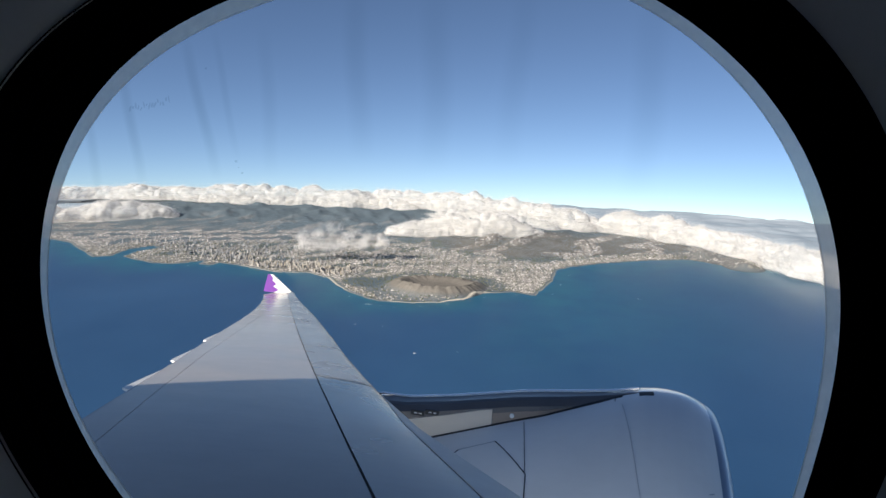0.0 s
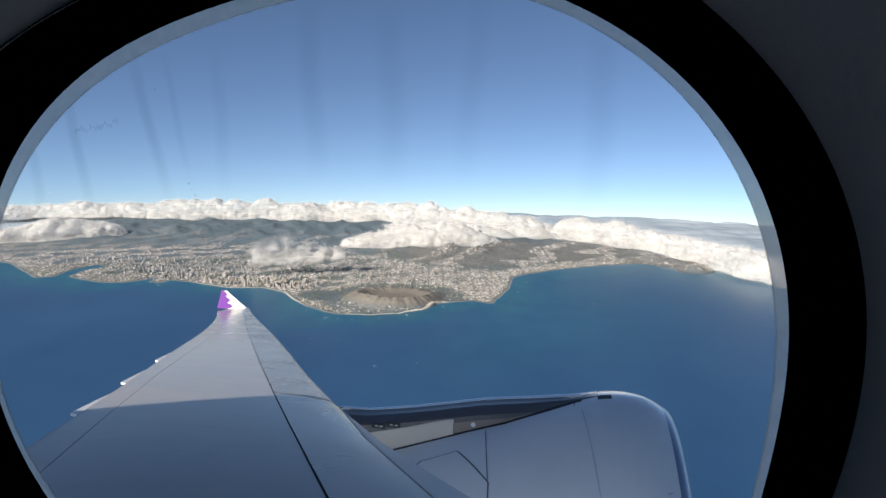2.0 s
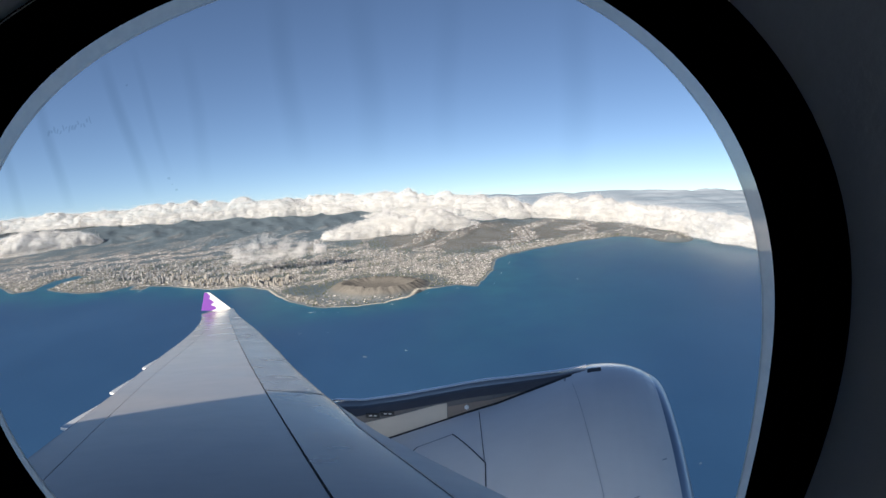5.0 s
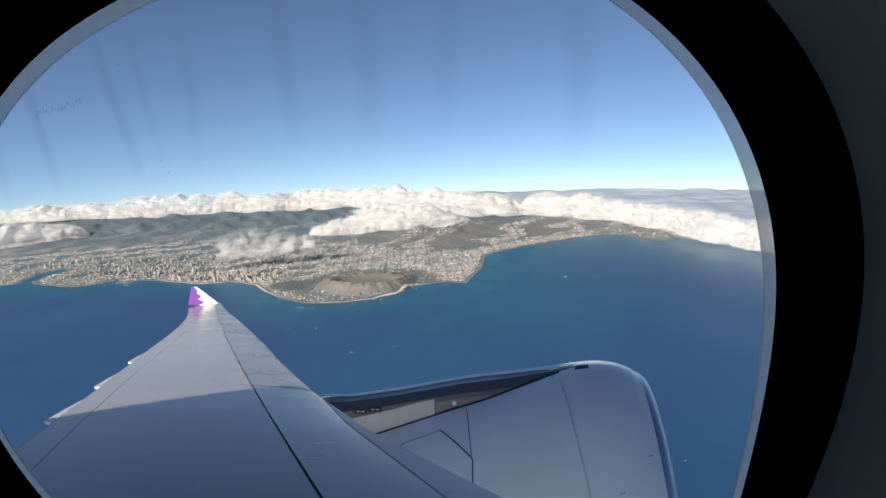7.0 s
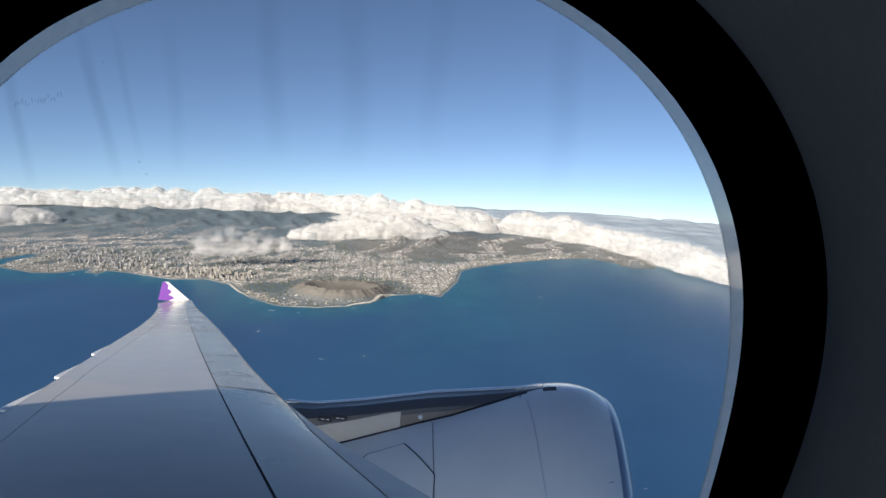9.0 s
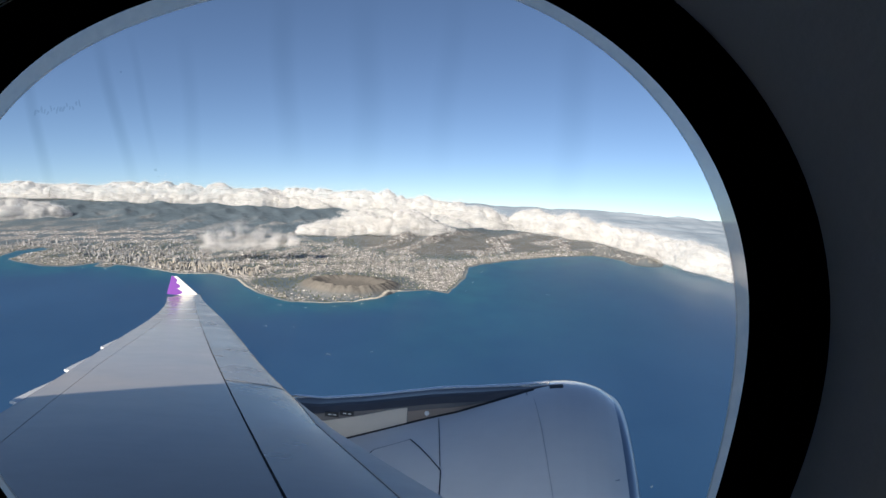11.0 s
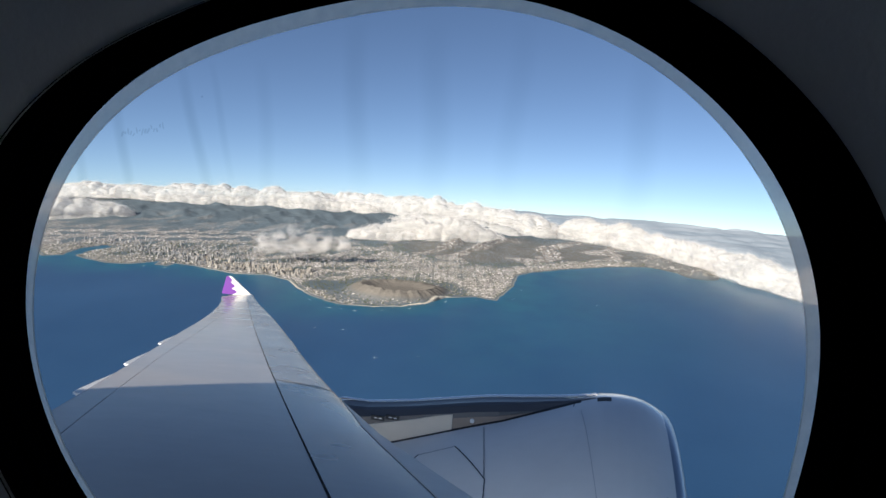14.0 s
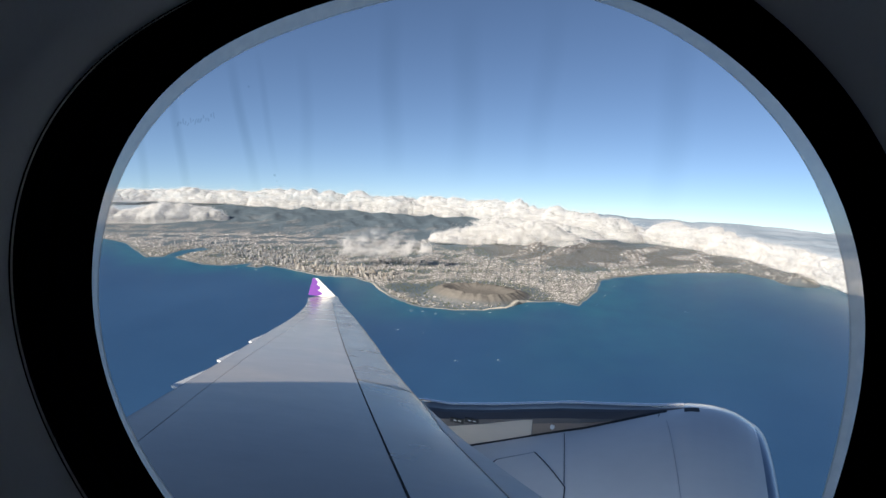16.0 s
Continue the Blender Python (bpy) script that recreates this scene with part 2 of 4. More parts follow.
def strip(name, pts, width, material, parent, normal_fn, label=""):
    """A thin band along a line of points on a surface."""
    rows = []
    for i, p in enumerate(pts):
        d = (pts[min(i + 1, len(pts) - 1)] - pts[max(i - 1, 0)]).normalized()
        n = normal_fn(p)
        s = d.cross(n).normalized() * width / 2
        rows.append([p - s, p - s + n * 0.004, p + s + n * 0.004, p + s])
    bm, vs = grid_sheet(rows, closed_v=True)
    cap(bm, vs[0])
    cap(bm, vs[-1][::-1])
    return part(name, out(bm), material, parent, label)


def nac_n(p):
    c = nac_axis(p.x)
    return (p - c).normalized()


def nac_line(name, a, b, width=0.009, n=12, material=None):
    return strip(name, [nac(a[0] + (b[0] - a[0]) * i / n, a[1] + (b[1] - a[1]) * i / n, 0.001) for i in range(n + 1)], width, material or M_SEAL, cowl, nac_n)


nac_line("panel_seam", (-0.80, 14), (-0.69, 42), 0.005)
nac_line("panel_seam", (-1.03, 25), (-0.68, 43))
nac_line("panel_seam", (-0.68, 43), (-0.61, 80))
nac_line("panel_seam", (-1.03, 25), (-1.38, 27), 0.005, 12, M_SEAM)
nac_line("panel_seam", (-1.38, 27), (-1.52, 36), 0.006)
nac_line("panel_seam", (0.10, 12), (0.30, 60), 0.003, 24, M_SEAM)
nac_line("panel_seam", (0.30, 60), (0.34, 110), 0.005, 24, M_SEAM)
nac_line("cowl_seam", (0.05, -4), (0.03, 8), 0.007, 8)
for x, d in ((0.50, 62), (0.62, 66), (0.12, 70), (-0.62, 64), (0.75, 50)):
    nac_line("stencil_bar", (x, d), (x + 0.04, d - 0.6), 0.008, 3, M_SEAM)
bm = bmesh.new()
rows = []
for i in range(9):
    x = 0.25 + 0.13 * i / 8
    rows.append([nac(x, 0.5, -0.02)] + [nac(x, 0.5 + 4.5 * j / 4, 0.004) for j in range(5)] + [nac(x, 5, -0.02)])
bm, vs = grid_sheet(rows, bm=bm)
cap(bm, vs[0])
cap(bm, vs[-1][::-1])
part("vent", out(bm), M_SEAL, cowl, "dark rectangular vent grille")

# ---- pylon
def pylon_top(x):
    pts = [(-4.5, -2.9), (-3.0, -2.3), (-2.45, -1.965), (-2.1, -1.96), (-1.6, -1.88), (-0.8, -1.72), (-0.5, -1.685), (0.02, -1.61), (0.25, -1.56)]
    for (a, ra), (b, rb) in zip(pts, pts[1:]):
        if x <= b:
            return ra + (rb - ra) * (x - a) / (b - a)
    return -1.56


pylon = on_engine(tagged(new("engine_pylon"), "streamlined metal engine pylon joining cowling to wing", "engine pylon"))


def pylon_side(x0, x1, half, material, name, lift=0.0, zlo=None, zhi=None, label="", n=20):
    rows = []
    for i in range(n + 1):
        x = x0 + (x1 - x0) * i / n
        w = half * min(1.0, max(0.05, (0.28 - x) / 0.9)) ** 0.7 + lift
        zt = pylon_top(x) if zhi is None else zhi(x)
        zb = (nac_axis(x).z + nac_r(x) - 0.12) if zlo is None else zlo(x)
        h = max(0.01, zt - zb)
        rows.append([Vector((x, 6.6 - w, zb)), Vector((x, 6.6 - w * 0.97, zt - min(0.07, h * 0.5))), Vector((x, 6.6 - w * 0.72, zt - 0.014)),
                     Vector((x, 6.6 - w * 0.5, zt)), Vector((x, 6.6 + w * 0.5, zt - 0.004)), Vector((x, 6.6 + w, zb))])
    bm, vs = grid_sheet(rows, closed_v=True)
    cap(bm, vs[0])
    cap(bm, vs[-1][::-1])
    return part(name, out(bm), material, pylon, label)


pylon_side(-4.4, 0.26, 0.24, M_PYLON, "fairing")
side_panel = pylon_side(-2.9, -1.13, 0.24, M_PYLON_W, "side_panel", 0.006, lambda x: nac_axis(x).z + nac_r(x) - 0.02, lambda x: pylon_top(x) - 0.016 - 0.09 * max(0, -1.25 - x), "cream painted side panel")
rows = []
for i in range(25):
    x = -3.4 + 3.5 * i / 24
    w = 0.24 * min(1.0, max(0.05, (0.28 - x) / 0.9)) ** 0.7 + 0.02
    z = nac_axis(x).z + math.sqrt(nac_r(x) ** 2 - w * w)
    rows.append([Vector((x, 6.6 - w - 0.016, z - 0.03)), Vector((x, 6.6 - w - 0.010, z + 0.002)), Vector((x, 6.6 - w + 0.03, z + 0.012)), Vector((x, 6.6 - w + 0.03, z - 0.03))])
bm, vs = grid_sheet(rows, closed_v=True)
cap(bm, vs[0])
cap(bm, vs[-1][::-1])
part("rubber_seal", out(bm), M_SEAL, pylon, "dark rubber seal along the cowling")
pylon_side(-0.34, -0.05, 0.24, M_PYLON_W, "nose_panel", 0.003, lambda x: nac_axis(x).z + nac_r(x) - 0.04, lambda x: pylon_top(x) - 0.055 + 0.12 * (x + 0.05), "pale painted nose panel")
middle_panel = pylon_side(-1.125, -0.345, 0.24, M_BROWN, "middle_panel", 0.003, lambda x: nac_axis(x).z + nac_r(x) - 0.04, lambda x: pylon_top(x) - 0.05, "weathered brown metal middle panel")
for x in (-1.90, -1.745):
    bm = bmesh.new()
    box(bm, (x, 6.366, pylon_top(x) - 0.085), (0.145, 0.012, 0.048))
    louvre = part("louvre", bm, M_SEAL, side_panel, "dark louvred vent")
    for k in (-0.02, 0.03):
        bm = bmesh.new()
        box(bm, (x + k, 6.358, pylon_top(x) - 0.085), (0.032, 0.006, 0.009))
        part("marking_bar", bm, M_WHITE, louvre, "short white painted bar")
# Bright strip added for the highlight along the pylon's top edge.
rows = []
for i in range(30):
    x = -2.6 + 2.85 * i / 29
    rows.append([Vector((x, 6.6 + 0.115 + 0.007 * w, pylon_top(x) + z)) for w, z in ((-2.2, -0.012), (-1.9, 0.008), (-0.9, 0.018), (0.9, 0.018), (1.9, 0.008), (2.2, -0.012))])
bm, vs = grid_sheet(rows, closed_v=True)
part("top_strip", out(bm), M_STRIP, pylon, "bright metal strip added as the highlight along the top", True)
bm = bmesh.new()
bmesh.ops.create_cone(bm, cap_ends=True, segments=18, radius1=0.022, radius2=0.022, depth=0.02)
bmesh.ops.transform(bm, verts=bm.verts, matrix=Matrix.Translation((-0.93, 6.355, -1.90)) @ Matrix.Rotation(radians(90), 4, "X"))
part("cover_disc", bm, M_WHITE, middle_panel, "small white round cover")

# ---- flap fairings and winglet
def fairing(y, length):
    """A flat wedge along the trailing edge, shaped to fit the camera's view of a flap fairing."""
    ob = on_plane(tagged(new("flap_fairing"), "white flat wedge at the trailing edge for a flap track fairing", "fairing", "flap fairings"))
    edge = [(te(y) - length, y), (te(y + 0.12) - length, y + 0.12), (te(y + 0.7) - 0.6 * length, y + 0.7), (te(y + 1.45) + 0.01, y + 1.45), (te(y + 1.2) + 0.4, y + 1.2), (te(y) + 0.4, y)]
    bm = bmesh.new()
    top = [bm.verts.new((px, py, foil(py, 1.0, True).z - (0.006 if j < 4 else 0.05))) for j, (px, py) in enumerate(edge)]
    low = [bm.verts.new((px, py, foil(py, 1.0, True).z - (0.035 if j < 2 else 0.05 if j < 4 else 0.16))) for j, (px, py) in enumerate(edge)]
    cap(bm, top)
    cap(bm, low[::-1])
    for j in range(6):
        bm.faces.new((top[j], low[j], low[(j + 1) % 6], top[(j + 1) % 6]))
    bmesh.ops.triangulate(bm, faces=bm.faces)
    part("shell", out(bm), M_WHITE, ob)
    return ob


for y, l in ((7.3, 0.13), (9.4, 0.11), (11.75, 0.10)):
    fairing(y, l)

winglet = on_plane(tagged(new("winglet"), "white upturned winglet with purple trailing part", "winglet"))


def winglet_piece(name, f0, f1, material, label="", lift=0.0, n=10, blade=None):
    rows = []
    for i in range(n + 1):
        h = i / n
        xa = le(27.4) - 0.02 - 1.26 * h
        xb = te(27.4) + 0.02 + 0.06 * h
        y = 27.42 + 0.22 * h
        z = wing_z(27.4) - 0.10 + 0.80 * h
        a = f0(h) if callable(f0) else f0
        b = f1(h) if callable(f1) else f1
        t = 0.035 + lift
        xs = [xa + (xb - xa) * (a + (b - a) * j / 6) for j in range(7)]
        rows.append([Vector((x, y - t * (1 if 0 < j < 6 else 0.5), z)) for j, x in enumerate(xs)] + [Vector((x, y + t, z)) for x in xs[::-1]])
    bm, vs = grid_sheet(rows, closed_v=True)
    cap(bm, vs[0])
    cap(bm, vs[-1][::-1])
    return part(name, out(bm), material, blade or winglet, label)


blade = winglet_piece("blade", 0.0, 1.0, M_WLET)
winglet_piece("purple_flower_panel", lambda h: max(0.04, 0.64 - 0.22 * abs(math.sin(h * 9.5)) - 0.18 * h), 1.0, M_PURPLE, "purple scalloped painting", 0.006, 40, blade)

# ---------------------------------------------------------------- cabin wall and window
def outline(u0, v0, waves, d, n=168):
    """An uneven rounded window outline on the plane y = d: its radius as a mean and five waves round the turn."""
    pts = []
    for i in range(n):
        th = 2 * math.pi * i / n
        r = waves[0] + sum(waves[2 * k - 1] * math.cos(k * th) + waves[2 * k] * math.sin(k * th) for k in range(1, 6))
        pts.append(Vector((u0 + r * math.cos(th), d, v0 + r * math.sin(th))))
    return pts


WINDOW_TURN = Matrix.Rotation(0.0159, 4, "Z")


def blend(p, q, f, d):
    return [Vector(((1 - f) * a.x + f * b.x, d, (1 - f) * a.z + f * b.z)) for a, b in zip(p, q)]


def grow(p, k, d):
    c = sum(p, Vector()) / len(p)
    return [Vector((v.x + (v - c).normalized().x * k, d, v.z + (v - c).normalized().z * k)) for v in p]


RIM_B = outline(-0.0653, -0.0305, (0.12054, 0.00376, -0.00847, 0.00265, -0.00594, -0.00677, 0.00410, 0.00019, 0.00213, 0.00113, 0.00073), 0.190)
RIM_I = outline(-0.0653, -0.0305, (0.11739, 0.00405, -0.00953, 0.00294, -0.00550, -0.00716, 0.00370, 0.00037, 0.00212, 0.00101, 0.00044), 0.1907)
RIM_O = outline(-0.0459, -0.0233, (0.08942, 0.00120, 0.00012, 0.00371, -0.00249, -0.00456, 0.00328, 0.00102, 0.00043, 0.00055, 0.00084), 0.120)
cabin = on_plane(tagged(new("wall_cabin"), "grey moulded cabin wall panel round the window", "wall", kind="structure"))
cabin.matrix_world = PLANE @ WINDOW_TURN
S = 0.62
outer = [Vector((max(-S, min(S, (v.x + 0.05) * 40)), 0.118, max(-0.45, min(0.45, (v.z + 0.03) * 40)))) for v in RIM_O]
rows = [outer, grow(RIM_O, 0.05, 0.117), grow(RIM_O, 0.012, 0.117), grow(RIM_O, 0.004, 0.118), grow(RIM_O, 0.0, 0.121)]
bm, _ = grid_sheet(rows, closed_v=True)
part("wall_panel", out(bm), M_PANEL, cabin, "", True)
window = on_plane(tagged(new("window_1"), "rounded aircraft window with reveal painted in shade and pale rim", "window", kind="structure"))
window.matrix_world = PLANE @ WINDOW_TURN
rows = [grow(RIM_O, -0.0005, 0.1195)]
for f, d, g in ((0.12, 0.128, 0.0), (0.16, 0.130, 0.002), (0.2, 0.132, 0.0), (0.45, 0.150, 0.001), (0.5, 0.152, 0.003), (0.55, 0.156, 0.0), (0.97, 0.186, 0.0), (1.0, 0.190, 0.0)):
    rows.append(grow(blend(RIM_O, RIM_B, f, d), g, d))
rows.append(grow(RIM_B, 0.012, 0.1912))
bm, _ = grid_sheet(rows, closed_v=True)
part("reveal", out(bm), M_REVEAL_SHADE, window, "window reveal with its shade painted near black", True)


rows = [grow(RIM_B, 0.010, 0.1930), grow(RIM_B, 0.0005, 0.1915), blend(RIM_B, RIM_I, 0.35, 0.1909), blend(RIM_B, RIM_I, 0.9, 0.1904), blend(RIM_B, RIM_I, 1.0, 0.1907)]
bm, _ = grid_sheet(rows, closed_v=True)
part("gasket", out(bm), M_FRAME, window, "pale translucent gasket round the outer pane", True)

# ---- pane: clear, with faint smears
M_PANE = bpy.data.materials.new("window_pane")
M_PANE.use_nodes = True
nt = M_PANE.node_tree
nt.nodes.remove(nt.nodes["Principled BSDF"])
tr = nt.nodes.new("ShaderNodeBsdfTransparent")
gl = nd(M_PANE, "ShaderNodeBsdfGlossy", Roughness=0.02)
link(M_PANE, mixc(M_PANE, attr(M_PANE, "dirt"), (1.0, 1.0, 1.0), (0.82, 0.84, 0.84)), tr.inputs[0])
mx = nd(M_PANE, "ShaderNodeMixShader", Fac=0.0)
link(M_PANE, tr.outputs[0], mx.inputs[1])
link(M_PANE, gl.outputs[0], mx.inputs[2])
link(M_PANE, mx.outputs[0], nt.nodes["Material Output"].inputs[0])


def smear(name, u, v, w, h, lean, dirt, label):
    """A thin smear of dried water on the pane, fading out to its edges."""
    n, k = 16, 8
    rows, fade = [], []
    for i in range(n + 1):
        f = i / n
        wob = 0.06 * w * math.sin(7 * f + u * 900)
        for j in range(k + 1):
            g = 2 * j / k - 1
            rows.append((u + lean * (f - 0.5) + wob + g * w / 2, 0.2025, v + h * (f - 0.5)))
            fade.append(dirt * 0.65 * max(0, 1 - g * g) ** 1.5 * math.sin(math.pi * f) ** 0.8)
    me = bpy.data.meshes.new(name)
    me.from_pydata(rows, [], [(i * (k + 1) + j, i * (k + 1) + j + 1, (i + 1) * (k + 1) + j + 1, (i + 1) * (k + 1) + j) for i in range(n) for j in range(k)])
    a = me.attributes.new("dirt", "FLOAT", "POINT")
    a.data.foreach_set("value", fade)
    me.materials.append(M_PANE)
    ob = new(name, me)
    ob.parent = window
    ob["label"] = label
    ob.visible_shadow = False


for u, v, w, h, lean, dirt in ((-0.1835, 0.018, 0.006, 0.040, -0.010, 0.9), (-0.167, 0.026, 0.006, 0.046, -0.012, 1.2), (-0.1395, 0.032, 0.006, 0.050, -0.016, 1.2), (-0.130, 0.036, 0.004, 0.045, -0.012, 0.7), (-0.114, 0.034, 0.007, 0.05, -0.006, 0.6),
                               (-0.083, 0.045, 0.010, 0.06, -0.006, 0.8), (-0.057, 0.043, 0.012, 0.06, -0.003, 0.7), (-0.032, 0.045, 0.010, 0.06, 0.002, 0.5), (0.006, 0.038, 0.012, 0.06, 0.002, 0.7)):
    smear("water_smear", u, v, w, h, lean, dirt, "faint vertical dried water smear")
rs_ = random.Random(5)
for i in range(15):
    f = i / 14
    smear("dirt_speck", -0.1675 + 0.0155 * f, 0.0302 + 0.0035 * f + rs_.uniform(-0.0008, 0.0008), rs_.uniform(0.0007, 0.0013), rs_.uniform(0.0010, 0.0028), rs_.uniform(-0.0008, 0.0008), 2.2, "tiny dark dirt speck")
for u, v, w, h in ((-0.1247, 0.0138, 0.0014, 0.0010), (-0.1222, 0.0100, 0.0012, 0.0008), (-0.1236, 0.0118, 0.0006, 0.0005), (-0.138, 0.0446, 0.001, 0.0008)):
    smear("dirt_speck", u, v, w, h, 0, 2.4, "tiny dark dirt speck")

# ---- fuselage: outer skin and cabin lining, open at the window
fus = on_plane(tagged(new("fuselage"), "white round aircraft fuselage", "fuselage", kind="structure"))


HULL_Y, HULL_Z, HULL_R, BAY = 0.205 - 2.82, -0.30, 2.82, 1.96


def hull(x, r, deg):
    """A point of the round hull, unseen; it narrows and sinks aft to slant its shadow on the wing."""
    aft = max(0.0, -8.6 - x)
    k = (1 - 0.03 * aft) * (1 - max(0.0, (x - 9) / 6) ** 2 * 0.4)
    a = radians(deg)
    return Vector((x, HULL_Y + r * k * math.cos(a), HULL_Z + 0.05 - 0.46 * aft + r * k * math.sin(a)))


def tube(name, r, material, far):
    """The hull's shell with a bay left open round the window, and one unseen slot for the far windows, added to light
    the wall panel.
    """
    bm = bmesh.new()
    k = 64
    a0 = 6.1
    stops = [-20, -BAY, BAY, 14]
    for i in range(3):
        for start, stop in [(a0 + 18, far[0]), (far[1], a0 + 342)] if i == 1 else [(0, 360)]:
            xs = [stops[i] + (stops[i + 1] - stops[i]) * q / 12 for q in range(13)]
            grid_sheet([[hull(x, r, start + (stop - start) * j / k) for j in range(k + 1)] for x in xs], bm=bm)
    for x in (-20, 14):
        cap(bm, [bm.verts.new(hull(x, r, 360 * j / k)) for j in range(k)])
    return part(name, bm, material, fus, "", True)


tube("skin", 2.82, M_SKIN, (167, 182))
tube("cabin_lining", 2.74, M_LINING, (167, 182))


def bay_ring(k):
    ring = []
    for v in RIM_B:
        x = max(-BAY, min(BAY, (v.x + 0.07) * k))
        z = max(HULL_Z - 0.59, min(HULL_Z + 1.16, (v.z + 0.03) * k))
        ring.append(Vector((x, HULL_Y + math.sqrt(HULL_R ** 2 - (z - HULL_Z) ** 2), z)))
    return ring


bm, _ = grid_sheet([grow(RIM_B, 0.019, 0.206)] + [bay_ring(k) for k in (2.2, 4, 7, 12, 40)], closed_v=True)
part("skin_panel", out(bm), M_SKIN, fus, "", True).matrix_basis = WINDOW_TURN

# ---------------------------------------------------------------- sea
COAST = [(-4200, 2700), (-3300, 2450), (-2326, 2270), (-1985, 2045), (-1945, 2100), (-1985, 2250), (-1950, 2340), (-1905, 2330), (-1925, 2230), (-1895, 2110), (-1852, 2084), (-1710, 2045), (-1622, 2066), (-1567, 2160), (-1545, 2100), (-1500, 2095), (-1490, 2150), (-1406, 2141), (-1215, 2089), (-1110, 2127),
         (-1003, 2080), (-880, 1942), (-775, 1870), (-712, 1848), (-612, 1866), (-535, 1905), (-478, 1960), (-431, 2077), (-344, 2123),
         (-265, 2108), (-257, 2195), (-238, 2372), (-247, 2554), (-198, 2644), (-64, 2786), (82, 2912), (290, 3038), (400, 2950), (470, 2875), (525, 2885), (560, 2930)]
BACK = [(600, 3250), (300, 3900), (-500, 4350), (-1500, 4550), (-2800, 4300), (-4300, 3600)]


def seg_dist(px, py, poly, closed=False):
    d = np.full(px.shape, 1e9)
    n = len(poly)
    for i in range(n if closed else n - 1):
        ax, ay = poly[i]
        bx, by = poly[(i + 1) % n]
        t = np.clip(((px - ax) * (bx - ax) + (py - ay) * (by - ay)) / ((bx - ax) ** 2 + (by - ay) ** 2), 0, 1)
        d = np.minimum(d, np.hypot(px - ax - t * (bx - ax), py - ay - t * (by - ay)))
    return d


def inside(px, py, poly):
    r = np.zeros(px.shape, bool)
    n = len(poly)
    for i in range(n):
        ax, ay = poly[i]
        bx, by = poly[(i + 1) % n]
        if ay == by:
            continue
        c = ((ay > py) != (by > py)) & (px < (bx - ax) * (py - ay) / (by - ay) + ax)
        r ^= c
    return r


def wobble(px, py, scale, seed):
    """Smooth value noise in plan, from -1 to 1, as a sum of turned waves."""
    rng = np.random.default_rng(seed)
    s = np.zeros(px.shape)
    for o in range(4):
        for _ in range(5):
            a = rng.uniform(0, 2 * math.pi)
            f = 2 ** o * rng.uniform(0.7, 1.4) * 2 * math.pi / scale
            s += np.sin((px * math.cos(a) + py * math.sin(a)) * f + rng.uniform(0, 7)) * 0.5 ** o
    return s / 4.2


def smooth01(x, a, b):
    t = np.clip((x - a) / (b - a), 0, 1)
    return t * t * (3 - 2 * t)


def polar(az0, az1, n, rs):
    az = np.radians(np.linspace(az0, az1, n))
    A, R = np.meshgrid(az, np.array(rs))
    return -np.sin(A) * R, np.cos(A) * R


def sheet_object(name, X, Y, Z, material, keep=None, **attrs):
    n, k = X.shape
    co = np.stack([X.ravel(), Y.ravel(), Z.ravel()], 1)
    idx = np.arange(n * k).reshape(n, k)
    q = np.stack([idx[:-1, :-1].ravel(), idx[1:, :-1].ravel(), idx[1:, 1:].ravel(), idx[:-1, 1:].ravel()], 1)
    if keep is not None:
        q = q[keep.ravel()[q].any(1)]
    me = bpy.data.meshes.new(name)
    me.from_pydata(co.tolist(), [], q[:, ::-1].tolist())
    for key, v in attrs.items():
        a = me.attributes.new(key, "FLOAT", "POINT")
        a.data.foreach_set("value", v.ravel().astype(np.float32))
    me.polygons.foreach_set("use_smooth", np.ones(len(me.polygons), bool))
    me.materials.append(material)
    me.validate()
    return new(name, me)


M_SEA = mat("sea", (0.012, 0.05, 0.13), 0.36, 0, 0.85)
deep = ramp(M_SEA, noise_tex(M_SEA, coords(M_SEA, (0.003, 0.002, 1)), 1.0, 4), [(0.3, (0.015, 0.056, 0.134)), (0.7, (0.025, 0.078, 0.170))])
shal = ramp(M_SEA, noise_tex(M_SEA, coords(M_SEA, (0.012, 0.012, 1)), 1.0, 5), [(0.35, (0.010, 0.085, 0.150)), (0.65, (0.020, 0.125, 0.175))])
link(M_SEA, mixc(M_SEA, attr(M_SEA, "pale_water"), deep, shal), bsdf(M_SEA).inputs["Base Color"])
bump(M_SEA, noise_tex(M_SEA, coords(M_SEA, (0.05, 0.09, 1)), 1.0, 6, 0.6), 0.06, 2.0)
rs = np.concatenate([[0.5, 60, 200, 500, 900, 1200, 1400], np.linspace(1500, 3200, 90), np.linspace(3240, 4940, 25)])
X, Y = polar(-180, 180, 361, rs)
dc = seg_dist(X, Y, COAST)
land = inside(X, Y, COAST + BACK)
sh = (1 - smooth01(dc, 0, 300 + 200 * smooth01(X, -350, 0) + 120 * wobble(X, Y, 500, 3))) ** 1.6 * 0.95
# Broad pale band over the eastern bay: haze on the water put into the tint.
sh = np.maximum(sh, 0.6 * (1 - smooth01(dc, 0, 950)) * smooth01(X, -520, -150))
sh[land] = 1
tagged(sheet_object("water", X, Y, np.zeros_like(X), M_SEA, pale_water=sh), "deep blue ocean turning turquoise near the shore", "sea", kind="structure")

# ---------------------------------------------------------------- island
CRATER = (-600, 2085)


